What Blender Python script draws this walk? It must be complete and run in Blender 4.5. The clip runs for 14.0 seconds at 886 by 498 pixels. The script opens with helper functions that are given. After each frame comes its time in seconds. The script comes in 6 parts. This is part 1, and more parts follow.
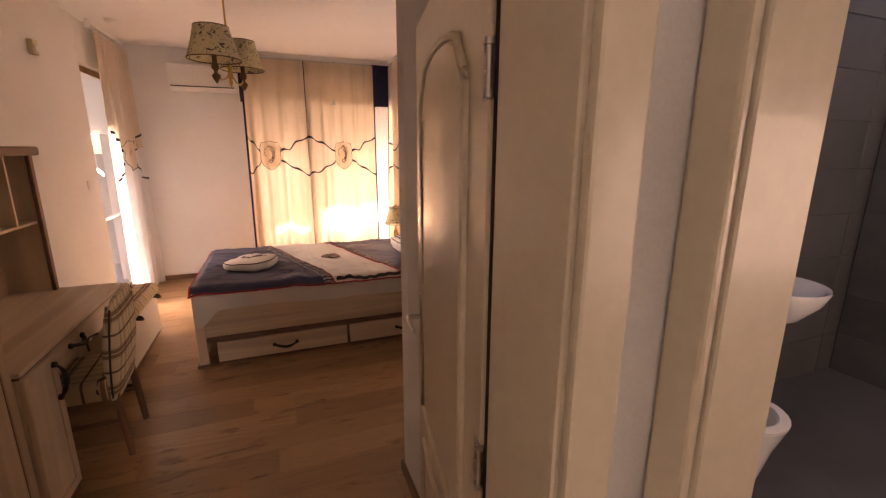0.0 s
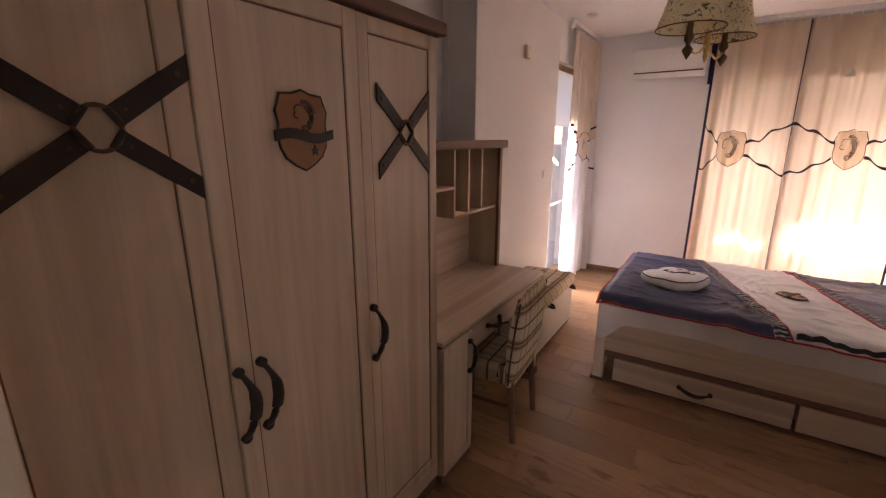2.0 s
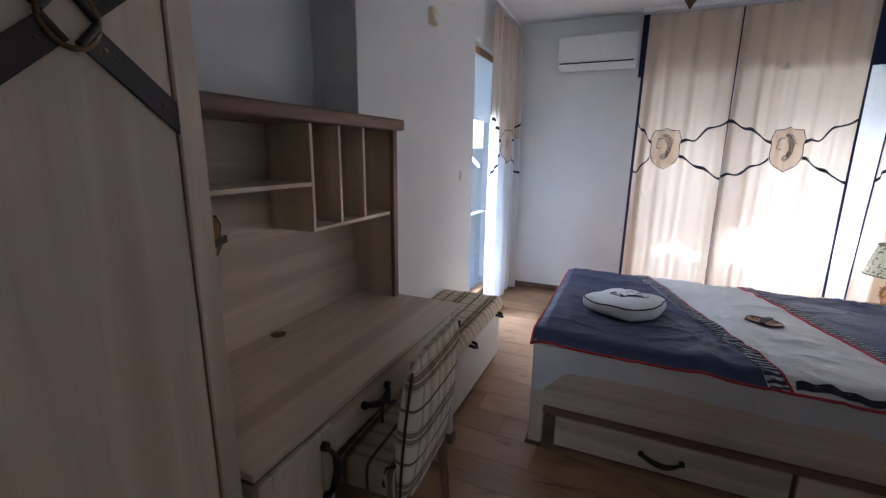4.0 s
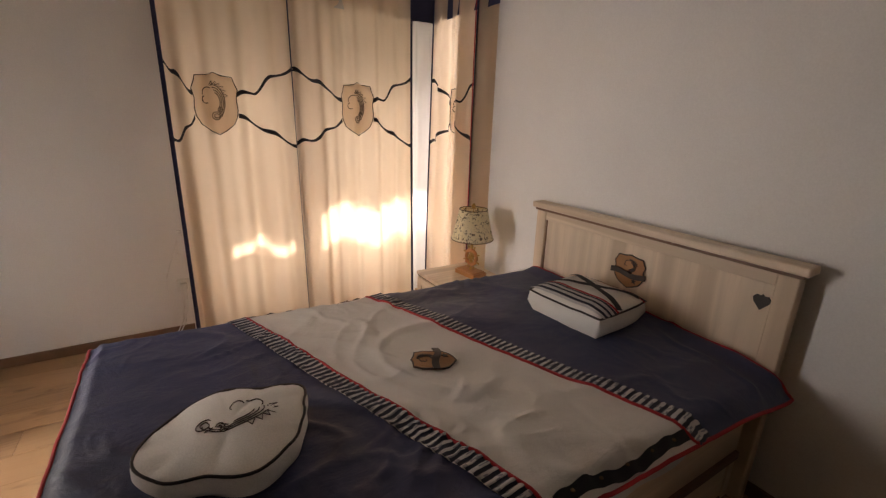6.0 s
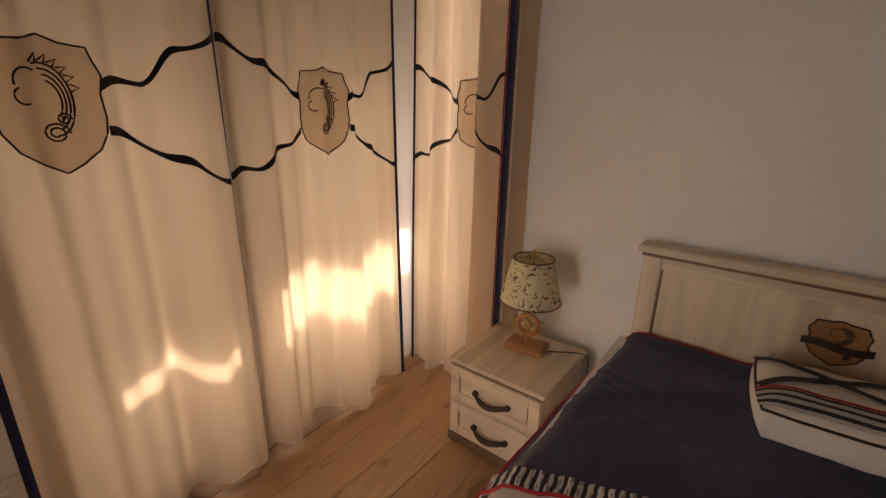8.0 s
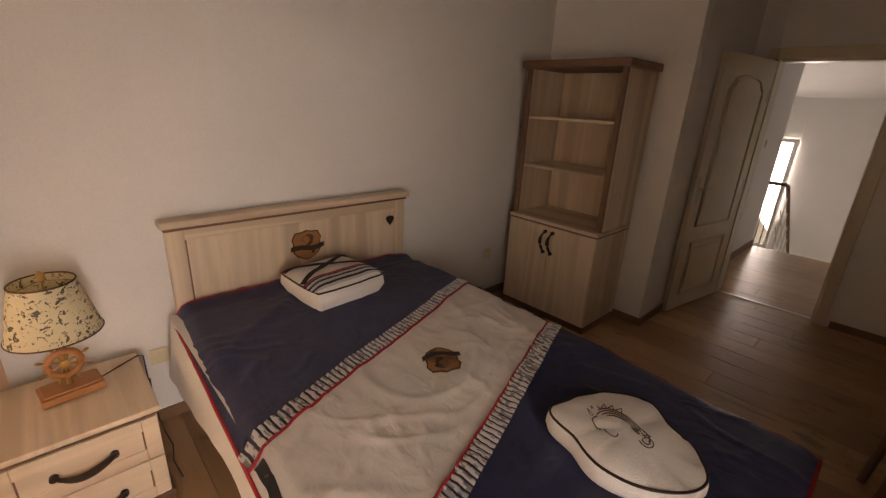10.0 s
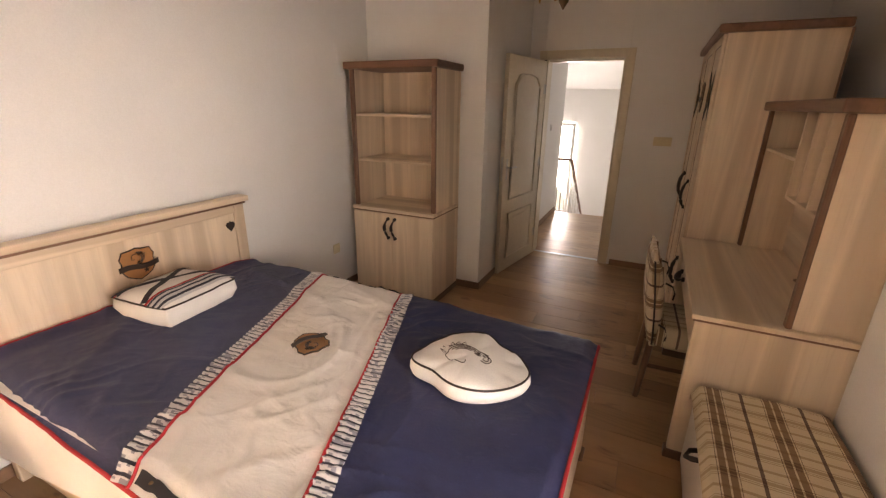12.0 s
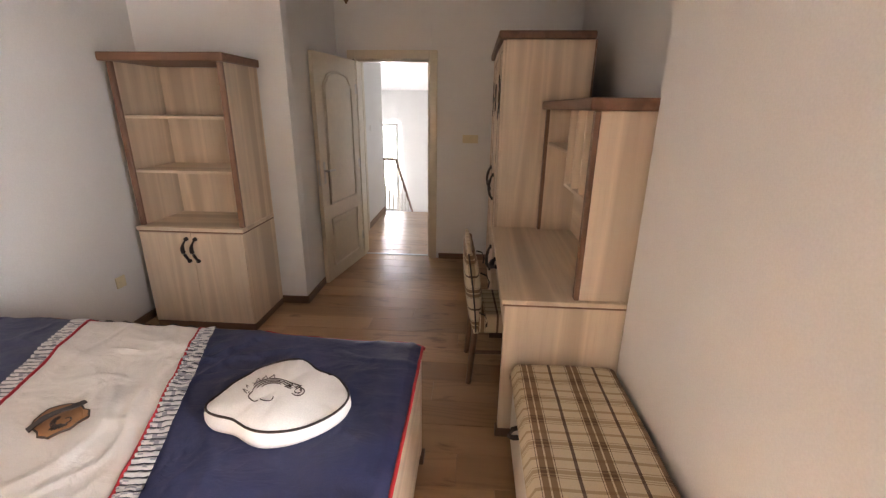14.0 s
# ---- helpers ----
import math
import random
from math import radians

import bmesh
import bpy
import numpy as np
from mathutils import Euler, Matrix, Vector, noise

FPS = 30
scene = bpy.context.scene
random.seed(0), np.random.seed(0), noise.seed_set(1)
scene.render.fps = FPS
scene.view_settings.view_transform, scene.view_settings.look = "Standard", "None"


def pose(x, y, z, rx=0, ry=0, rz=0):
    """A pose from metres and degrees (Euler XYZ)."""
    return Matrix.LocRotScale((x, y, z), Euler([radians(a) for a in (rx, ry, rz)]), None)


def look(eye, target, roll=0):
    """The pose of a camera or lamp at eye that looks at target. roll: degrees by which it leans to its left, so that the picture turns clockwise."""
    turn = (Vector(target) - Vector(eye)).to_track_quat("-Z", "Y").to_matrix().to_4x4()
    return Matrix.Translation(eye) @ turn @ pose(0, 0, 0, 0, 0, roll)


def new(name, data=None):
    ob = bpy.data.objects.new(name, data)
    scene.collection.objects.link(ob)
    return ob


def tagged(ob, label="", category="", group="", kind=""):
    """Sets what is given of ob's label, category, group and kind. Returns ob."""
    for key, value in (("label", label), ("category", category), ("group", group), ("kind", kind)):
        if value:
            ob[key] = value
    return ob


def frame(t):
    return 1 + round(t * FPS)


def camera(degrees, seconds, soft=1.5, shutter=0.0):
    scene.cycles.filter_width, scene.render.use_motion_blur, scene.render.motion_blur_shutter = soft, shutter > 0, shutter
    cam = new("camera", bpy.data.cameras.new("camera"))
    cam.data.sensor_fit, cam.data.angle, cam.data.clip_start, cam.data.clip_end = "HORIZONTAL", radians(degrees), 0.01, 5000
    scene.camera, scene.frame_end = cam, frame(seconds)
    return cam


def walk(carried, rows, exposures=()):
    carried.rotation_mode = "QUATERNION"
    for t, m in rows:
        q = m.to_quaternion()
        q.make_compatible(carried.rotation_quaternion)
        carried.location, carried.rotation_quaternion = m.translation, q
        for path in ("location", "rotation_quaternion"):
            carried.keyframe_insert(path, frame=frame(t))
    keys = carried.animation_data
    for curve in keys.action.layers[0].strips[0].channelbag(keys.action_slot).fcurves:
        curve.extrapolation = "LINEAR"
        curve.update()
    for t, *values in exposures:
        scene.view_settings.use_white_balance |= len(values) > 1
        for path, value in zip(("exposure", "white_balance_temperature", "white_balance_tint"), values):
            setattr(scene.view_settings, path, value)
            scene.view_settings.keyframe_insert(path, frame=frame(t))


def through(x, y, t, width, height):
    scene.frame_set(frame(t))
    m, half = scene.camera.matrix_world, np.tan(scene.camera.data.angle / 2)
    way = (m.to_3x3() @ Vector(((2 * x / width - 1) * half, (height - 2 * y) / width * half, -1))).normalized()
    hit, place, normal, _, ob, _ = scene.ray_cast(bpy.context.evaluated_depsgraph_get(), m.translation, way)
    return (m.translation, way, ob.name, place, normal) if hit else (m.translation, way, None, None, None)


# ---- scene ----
cam = camera(91.9, 14.0, soft=1.3)

PATH = [
    (0, (-0.071, -0.037, 1.62), (0.629, 1.78, 1.165), 0.2),
    (0.5, (-0.114, 0.13, 1.582), (0.165, 2.058, 1.127), 0.3),
    (1, (-0.152, 0.34, 1.55), (-0.36, 2.271, 1.075), 0.0),
    (1.5, (-0.14, 0.504, 1.597), (-0.893, 2.289, 1.1), -0.1),
    (2, (-0.133, 0.531, 1.641), (-1.185, 2.155, 1.137), -0.0),
    (2.2, (-0.142, 0.537, 1.653), (-1.229, 2.137, 1.147), -0.1),
    (4.3, (-0.381, 1.56, 1.471), (-0.972, 3.416, 1.02), 0.8),
    (4.5, (-0.393, 1.67, 1.498), (-0.742, 3.58, 1.018), 1.2),
    (5, (-0.384, 1.989, 1.507), (0.001, 3.883, 0.992), 1.0),
    (5.5, (-0.308, 2.39, 1.482), (0.534, 4.117, 0.925), 1.3),
    (6, (-0.356, 2.796, 1.481), (0.649, 4.425, 0.902), 1.7),
    (6.5, (-0.439, 3.263, 1.563), (0.611, 4.855, 0.96), 2.0),
    (7, (-0.451, 3.63, 1.502), (0.565, 5.251, 0.917), 1.0),
    (7.5, (-0.491, 3.997, 1.494), (0.634, 5.538, 0.890), 1.1),
    (8, (-0.427, 4.269, 1.529), (1.083, 5.435, 0.93), 1.1),
    (8.5, (-0.415, 4.514, 1.531), (1.45, 4.913, 0.928), 0.7),
    (9, (-0.561, 4.759, 1.521), (1.321, 4.443, 0.922), 1.1),
    (9.2, (-0.604, 4.81, 1.536), (1.208, 4.231, 0.917), 1.6),
    (11.3, (-0.703, 5.171, 1.606), (0.206, 3.513, 0.956), 1.5),
    (11.5, (-0.713, 5.179, 1.608), (0.186, 3.515, 0.958), 1.2),
    (12, (-0.814, 5.165, 1.587), (-0.002, 3.454, 0.946), 0.8),
    (12.5, (-0.871, 5.126, 1.598), (-0.277, 3.326, 0.961), 0.4),
    (13, (-0.906, 5.104, 1.616), (-0.456, 3.26, 0.986), 0.3),
    (13.5, (-0.928, 5.073, 1.613), (-0.519, 3.219, 0.983), 0.0),
    (14, (-0.919, 5.011, 1.581), (-0.793, 3.116, 0.953), 0.7),
]
EXPO = [
    (0.0, 1.58, 10500, 46),
    (0.5, 1.66, 12500, 52),
    (1.0, 1.52, 11500, 50),
    (2.0, 1.52, 7450, 39),
    (4.4, 1.10, 5000, 10),
    (5.0, 0.78, 5650, 17),
    (5.5, 0.55, 6700, 19),
    (6.0, 0.43, 7900, 22),
    (7.5, -0.12, 9900, 26),
    (8.0, -0.33, 9500, 27),
    (9.0, -0.15, 9300, 29),
    (11.5, 1.50, 9000, 26),
    (12.5, 1.90, 7850, 24),
    (13.5, 1.82, 8100, 26),
    (14.0, 2.15, 6950, 20),
]
walk(cam, [(t, look(eye, target, roll)) for t, eye, target, roll in PATH], EXPO)

# ==== place ====
# ---- light ----
SUN_EL, SUN_AZ = 34.0, 8.0            # degrees; azimuth east of the window wall's normal
world = bpy.data.worlds.new("sky")
scene.world = world
world.use_nodes = True
wn = world.node_tree.nodes
sky = wn.new("ShaderNodeTexSky")
sky.sky_type, sky.sun_disc = "NISHITA", False
sky.sun_elevation, sky.sun_rotation = radians(SUN_EL), radians(SUN_AZ)
world.node_tree.links.new(sky.outputs[0], wn["Background"].inputs[0])
wn["Background"].inputs[1].default_value = 0.13

sun_data = bpy.data.lights.new("sun", "SUN")
sun_data.energy, sun_data.angle, sun_data.color = 5.0, radians(0.5), (1.0, 0.97, 0.93)
sun = new("sun", sun_data)
d = Vector((math.sin(radians(SUN_AZ)), math.cos(radians(SUN_AZ)), math.tan(radians(SUN_EL))))
sun.matrix_world = look(d * 30, (0, 0, 0))


def window_lamp(name, eye, target, w, h, watts, color, spread=180):
    data = bpy.data.lights.new(name, "AREA")
    data.shape, data.size, data.size_y, data.energy, data.color, data.spread = "RECTANGLE", w, h, watts, color, radians(spread)
    ob = new(name, data)
    ob.matrix_world = look(eye, target)
    return ob


window_lamp("balcony_door_skylight", (-1.80, 5.12, 0.95), (1.2, 4.9, 0.35), 0.40, 1.7, 13, (0.90, 0.95, 1.0), 110)
window_lamp("window_skylight", (0.62, 6.24, 0.82), (0.62, 0, 0.82), 1.6, 1.6, 13, (1.0, 0.97, 0.94))
window_lamp("corner_window_skylight", (1.76, 5.6, 1.25), (-2, 5.2, 1.0), 0.36, 1.9, 11, (0.95, 0.96, 1.0))
window_lamp("stair_window_skylight", (0.91, -4.58, 0.3), (0.2, 0, 0.9), 0.36, 1.8, 20, (0.90, 0.95, 1.0))


# ---- materials ----
def node_mat(name):
    m = bpy.data.materials.new(name)
    m.use_nodes = True
    nt = m.node_tree
    return m, nt, nt.nodes["Principled BSDF"]


def coords(nt, scale=(1, 1, 1), spread=0.0):
    """Object coordinates in metres, scaled, and shifted from object to object."""
    tc = nt.nodes.new("ShaderNodeTexCoord")
    mp = nt.nodes.new("ShaderNodeMapping")
    mp.inputs["Scale"].default_value = scale
    nt.links.new(tc.outputs["Object"], mp.inputs["Vector"])
    if spread:
        oi = nt.nodes.new("ShaderNodeObjectInfo")
        mul = nt.nodes.new("ShaderNodeMath")
        mul.operation = "MULTIPLY"
        mul.inputs[1].default_value = spread
        nt.links.new(oi.outputs["Random"], mul.inputs[0])
        add = nt.nodes.new("ShaderNodeVectorMath")
        nt.links.new(mp.outputs[0], add.inputs[0])
        nt.links.new(mul.outputs[0], add.inputs[1])
        return add.outputs[0]
    return mp.outputs[0]


def noise_tex(nt, vec, scale, detail=3.0, rough=0.55, distort=0.0):
    n = nt.nodes.new("ShaderNodeTexNoise")
    n.inputs["Scale"].default_value = scale
    n.inputs["Detail"].default_value = detail
    n.inputs["Roughness"].default_value = rough
    n.inputs["Distortion"].default_value = distort
    nt.links.new(vec, n.inputs["Vector"])
    return n.outputs["Fac"]


def ramp(nt, fac, stops):
    r = nt.nodes.new("ShaderNodeValToRGB")
    els = r.color_ramp.elements
    while len(els) < len(stops):
        els.new(0.5)
    for e, (p, c) in zip(els, stops):
        e.position, e.color = p, (*c, 1)
    nt.links.new(fac, r.inputs[0])
    return r.outputs[0]


def mixc(nt, fac, a, b, mode="MIX"):
    m = nt.nodes.new("ShaderNodeMix")
    m.data_type, m.blend_type = "RGBA", mode
    for sock, v in ((m.inputs[0], fac), (m.inputs[6], a), (m.inputs[7], b)):
        if hasattr(v, "is_output"):
            nt.links.new(v, sock)
        elif isinstance(v, (int, float)):
            sock.default_value = v
        else:
            sock.default_value = (*v, 1)
    return m.outputs[2]


def mth(nt, op, a, b=None, c=None):
    m = nt.nodes.new("ShaderNodeMath")
    m.operation = op
    for i, v in enumerate((a, b, c)):
        if v is None:
            continue
        if hasattr(v, "is_output"):
            nt.links.new(v, m.inputs[i])
        else:
            m.inputs[i].default_value = v
    return m.outputs[0]


def bump(nt, bsdf, height, strength, distance):
    b = nt.nodes.new("ShaderNodeBump")
    b.inputs["Strength"].default_value = strength
    b.inputs["Distance"].default_value = distance
    nt.links.new(height, b.inputs["Height"])
    nt.links.new(b.outputs[0], bsdf.inputs["Normal"])


def shade(c, k):
    return tuple(min(1.0, v * k) for v in c)


def plain(name, color, rough=0.5, metal=0.0, grain=60.0, vary=0.12, relief=0.15, depth=0.002, coat=0.0):
    """A surface with fine grain and broad, faint unevenness."""
    m, nt, b = node_mat(name)
    v = coords(nt, spread=3.0)
    big, fine = noise_tex(nt, v, 2.3, 3), noise_tex(nt, v, grain, 4, 0.6)
    col = ramp(nt, big, [(0.3, shade(color, 1 - vary)), (0.7, shade(color, 1 + vary * 0.6))])
    col = mixc(nt, 0.25, col, ramp(nt, fine, [(0.3, shade(color, 0.82)), (0.7, shade(color, 1.12))]))
    nt.links.new(col, b.inputs["Base Color"])
    b.inputs["Metallic"].default_value = metal
    b.inputs["Coat Weight"].default_value = coat
    nt.links.new(ramp(nt, big, [(0.2, (rough * 0.85,) * 3), (0.8, (min(1, rough * 1.12),) * 3)]), b.inputs["Roughness"])
    bump(nt, b, fine, relief, depth)
    return m


def wood(name, light, dark, axis, rough=0.42, bands=7.0, spread=7.0, contrast=1.0):
    """Board decor: broad tone bands and fine streaks along one axis."""
    m, nt, b = node_mat(name)
    k = {"x": (0.045, 1, 1), "y": (1, 0.045, 1), "z": (1, 1, 0.045)}[axis]
    v = coords(nt, k, spread)
    band = noise_tex(nt, v, bands, 1.0, 0.4)
    streak = noise_tex(nt, v, 70.0, 5, 0.65, 0.3)
    pore = noise_tex(nt, v, 260.0, 2, 0.5)
    mid = tuple((a + c) / 2 for a, c in zip(light, dark))
    col = ramp(nt, band, [(0.34, shade(mid, 0.88)), (0.45, light), (0.54, shade(light, 0.88)), (0.60, shade(light, 0.97)), (0.68, shade(mid, 0.92))])
    col = mixc(nt, mth(nt, "MULTIPLY", ramp(nt, streak, [(0.5, (0, 0, 0)), (0.75, (1, 1, 1))]), 0.42 * contrast), col, dark)
    figure = mth(nt, "SINE", mth(nt, "MULTIPLY", noise_tex(nt, v, 3.2, 1.5, 0.5, 0.6), 95.0))
    figure = mth(nt, "MULTIPLY", ramp(nt, figure, [(0.55, (0, 0, 0)), (0.98, (1, 1, 1))]), ramp(nt, noise_tex(nt, v, 4.5, 1.0), [(0.46, (0, 0, 0)), (0.62, (1, 1, 1))]))
    col = mixc(nt, mth(nt, "MULTIPLY", figure, 0.17 * contrast), col, dark)
    nt.links.new(col, b.inputs["Base Color"])
    nt.links.new(ramp(nt, streak, [(0.2, (rough * 0.85,) * 3), (0.8, (rough * 1.2,) * 3)]), b.inputs["Roughness"])
    bump(nt, b, pore, 0.12, 0.001)
    return m


def laminate(name, light, mid, dark):
    """Oak laminate: each board with a tone of its own, streaks, arched figure, short dark flecks and knots."""
    m, nt, b = node_mat(name)
    long, arch = coords(nt, (0.05, 1, 1), 40), coords(nt, (0.13, 1, 1), 40)
    tone = nt.nodes.new("ShaderNodeObjectInfo").outputs["Random"]
    col = mixc(nt, noise_tex(nt, arch, 5.0, 2, 0.5, 0.4), mid, light)
    col = mixc(nt, mth(nt, "MULTIPLY", ramp(nt, noise_tex(nt, long, 60, 5, 0.65, 0.3), [(0.45, (0, 0, 0)), (0.75, (1, 1, 1))]), 0.5), col, mid)
    figure = mth(nt, "SINE", mth(nt, "MULTIPLY", noise_tex(nt, arch, 2.6, 1.5, 0.5, 0.8), 120.0))
    figure = mth(nt, "MULTIPLY", ramp(nt, figure, [(0.0, (0, 0, 0)), (1.0, (1, 1, 1))]), ramp(nt, noise_tex(nt, arch, 3.4, 1), [(0.45, (0, 0, 0)), (0.6, (1, 1, 1))]))
    col = mixc(nt, mth(nt, "MULTIPLY", figure, 0.26), col, dark)
    fleck = ramp(nt, noise_tex(nt, coords(nt, (0.3, 1, 1), 40), 13, 3, 0.6, 0.5), [(0.59, (0, 0, 0)), (0.70, (1, 1, 1))])
    col = mixc(nt, mth(nt, "MULTIPLY", fleck, 0.7), col, dark)
    col = mixc(nt, 1.0, col, ramp(nt, tone, [(0.0, (0.76, 0.74, 0.71)), (1.0, (1.1, 1.1, 1.1))]), "MULTIPLY")
    nt.links.new(col, b.inputs["Base Color"])
    nt.links.new(ramp(nt, noise_tex(nt, long, 40, 3), [(0.2, (0.29,) * 3), (0.8, (0.42,) * 3)]), b.inputs["Roughness"])
    bump(nt, b, noise_tex(nt, long, 240, 2), 0.15, 0.001)
    return m


def cloth(name, color, rough=0.9, weave=420.0, vary=0.08, through=0.0, through_color=None, crease=0.0, sheen=0.05):
    """Woven fabric: weave relief, faint unevenness, and light passing through it where it is thin."""
    m, nt, b = node_mat(name)
    v = coords(nt)
    big = noise_tex(nt, v, 3.1, 3)
    thread = noise_tex(nt, v, weave, 2)
    col = ramp(nt, big, [(0.3, shade(color, 1 - vary)), (0.7, shade(color, 1 + vary))])
    col = mixc(nt, 0.3, col, ramp(nt, thread, [(0.35, shade(color, 0.8)), (0.65, shade(color, 1.15))]))
    nt.links.new(col, b.inputs["Base Color"])
    b.inputs["Roughness"].default_value = rough
    b.inputs["Sheen Weight"].default_value = sheen
    h = thread
    if crease:
        wr = noise_tex(nt, coords(nt, (1, 1.7, 1)), 7.5, 5, 0.6, 0.5)
        h = mth(nt, "MULTIPLY_ADD", wr, crease, mth(nt, "MULTIPLY", thread, 0.12))
    bump(nt, b, h, 0.48 if crease else 0.2, 0.02 if crease else 0.001)
    if through:
        t = nt.nodes.new("ShaderNodeBsdfTranslucent")
        t.inputs["Color"].default_value = (*(through_color or color), 1)
        mix = nt.nodes.new("ShaderNodeMixShader")
        mix.inputs[0].default_value = through
        nt.links.new(b.outputs[0], mix.inputs[1])
        nt.links.new(t.outputs[0], mix.inputs[2])
        nt.links.new(mix.outputs[0], nt.nodes["Material Output"].inputs["Surface"])
    return m


def stripes(nt, co, period, spans):
    """1 inside the given spans (fractions of the period) along one coordinate."""
    f = mth(nt, "FRACT", mth(nt, "DIVIDE", co, period))
    out = None
    for a, c in spans:
        s = mth(nt, "MULTIPLY", mth(nt, "GREATER_THAN", f, a), mth(nt, "LESS_THAN", f, c))
        out = s if out is None else mth(nt, "MAXIMUM", out, s)
    return out


def plaid(name, along, across, shift_u=0.0, shift_v=0.0):
    """Cream cloth with brown checks; the wide bands run along one axis and the thin lines across it."""
    m, nt, b = node_mat(name)
    tc = nt.nodes.new("ShaderNodeTexCoord")
    sep = nt.nodes.new("ShaderNodeSeparateXYZ")
    nt.links.new(tc.outputs["Object"], sep.inputs[0])
    u = mth(nt, "ADD", sep.outputs["XYZ".index(across)], 10 + shift_u)
    w = mth(nt, "ADD", sep.outputs["XYZ".index(along)], 10 + shift_v)
    v = coords(nt)
    thread = noise_tex(nt, v, 350, 2)
    col = mixc(nt, 0.3, (0.68, 0.57, 0.40), ramp(nt, thread, [(0.3, (0.48, 0.39, 0.26)), (0.7, (0.74, 0.64, 0.48))]))
    faint = stripes(nt, w, 0.125, [(0.0, 0.03), (0.07, 0.2), (0.24, 0.27), (0.31, 0.34), (0.64, 0.74)])
    col = mixc(nt, mth(nt, "MULTIPLY", faint, 0.62), col, (0.33, 0.215, 0.105))
    broad = stripes(nt, u, 0.2, [(0.13, 0.235), (0.265, 0.37)])
    col = mixc(nt, mth(nt, "MULTIPLY", broad, 0.86), col, (0.20, 0.11, 0.05))
    thin = stripes(nt, u, 0.2, [(0.095, 0.105), (0.395, 0.405), (0.725, 0.785)])
    col = mixc(nt, mth(nt, "MULTIPLY", thin, 0.85), col, (0.075, 0.03, 0.02))
    cross = stripes(nt, w, 0.125, [(0.0, 0.06), (0.1, 0.2), (0.24, 0.3)])
    col = mixc(nt, mth(nt, "MULTIPLY", mth(nt, "MULTIPLY", cross, mth(nt, "MAXIMUM", broad, thin)), 0.6), col, (0.1, 0.05, 0.025))
    nt.links.new(col, b.inputs["Base Color"])
    b.inputs["Roughness"].default_value = 0.92
    b.inputs["Sheen Weight"].default_value = 0.05
    bump(nt, b, thread, 0.25, 0.0015)
    return m


def shade_print(name, base, ink, glow):
    """Parchment lampshade with small dark printed marks."""
    m, nt, b = node_mat(name)
    v = coords(nt)
    n1, n2, n3 = noise_tex(nt, v, 58, 3, 0.65, 1.2), noise_tex(nt, v, 30, 2, 0.5, 0.5), noise_tex(nt, v, 110, 3, 0.6, 0.8)
    marks = mth(nt, "MAXIMUM", mth(nt, "GREATER_THAN", n1, 0.6), mth(nt, "GREATER_THAN", n2, 0.635))
    marks = mth(nt, "MULTIPLY", marks, mth(nt, "GREATER_THAN", n3, 0.38))
    col = mixc(nt, mth(nt, "MULTIPLY", marks, 0.85), mixc(nt, noise_tex(nt, v, 6, 3), shade(base, 0.85), base), ink)
    nt.links.new(col, b.inputs["Base Color"])
    b.inputs["Roughness"].default_value = 0.75
    t = nt.nodes.new("ShaderNodeBsdfTranslucent")
    nt.links.new(col, t.inputs["Color"])
    mix = nt.nodes.new("ShaderNodeMixShader")
    mix.inputs[0].default_value = glow
    nt.links.new(b.outputs[0], mix.inputs[1])
    nt.links.new(t.outputs[0], mix.inputs[2])
    nt.links.new(mix.outputs[0], nt.nodes["Material Output"].inputs["Surface"])
    return m


def glass_mat(name):
    m, nt, b = node_mat(name)
    b.inputs["Base Color"].default_value = (0.97, 0.99, 1, 1)
    b.inputs["Roughness"].default_value = 0.02
    b.inputs["Transmission Weight"].default_value = 1.0
    b.inputs["IOR"].default_value = 1.45
    return m


WALL = plain("white_wall_paint", (0.83, 0.82, 0.80), 0.9, grain=160, vary=0.035, relief=0.12, depth=0.0015)
CEIL = plain("ceiling_paint", (0.87, 0.86, 0.84), 0.92, grain=140, vary=0.03, relief=0.08)
ASH_L, ASH_D = (0.78, 0.63, 0.475), (0.55, 0.405, 0.275)
ASH_X = wood("light_ash_board_x", ASH_L, ASH_D, "x")
ASH_Y = wood("light_ash_board_y", ASH_L, ASH_D, "y")
ASH_Z = wood("light_ash_board_z", ASH_L, ASH_D, "z")
WAL = (0.225, 0.115, 0.065), (0.10, 0.048, 0.026)
WAL_X = wood("walnut_trim_x", *WAL, "x", bands=12)
WAL_Y = wood("walnut_trim_y", *WAL, "y", bands=12)
WAL_Z = wood("walnut_trim_z", *WAL, "z", bands=12)
FLOOR = laminate("oak_laminate", (0.53, 0.33, 0.18), (0.40, 0.23, 0.115), (0.18, 0.09, 0.042))
INLAY = wood("dark_inlay_line", (0.21, 0.105, 0.055), (0.12, 0.055, 0.03), "z", bands=12)
SKIRT = plain("brown_skirting", (0.23, 0.13, 0.075), 0.45, grain=80)
IVORY = plain("ivory_door_paint", (0.74, 0.655, 0.51), 0.32, grain=30, vary=0.05, relief=0.06, coat=0.2)
LEATHER = plain("dark_brown_leather", (0.032, 0.018, 0.013), 0.48, grain=180, vary=0.3, relief=0.4)
TAN = plain("tan_leather", (0.36, 0.165, 0.06), 0.5, grain=150, vary=0.25, relief=0.3)
STEEL = plain("brushed_steel", (0.62, 0.6, 0.56), 0.3, 1.0, grain=200, vary=0.08)
BRASS = plain("antique_brass", (0.55, 0.35, 0.13), 0.3, 1.0, grain=90, vary=0.2)
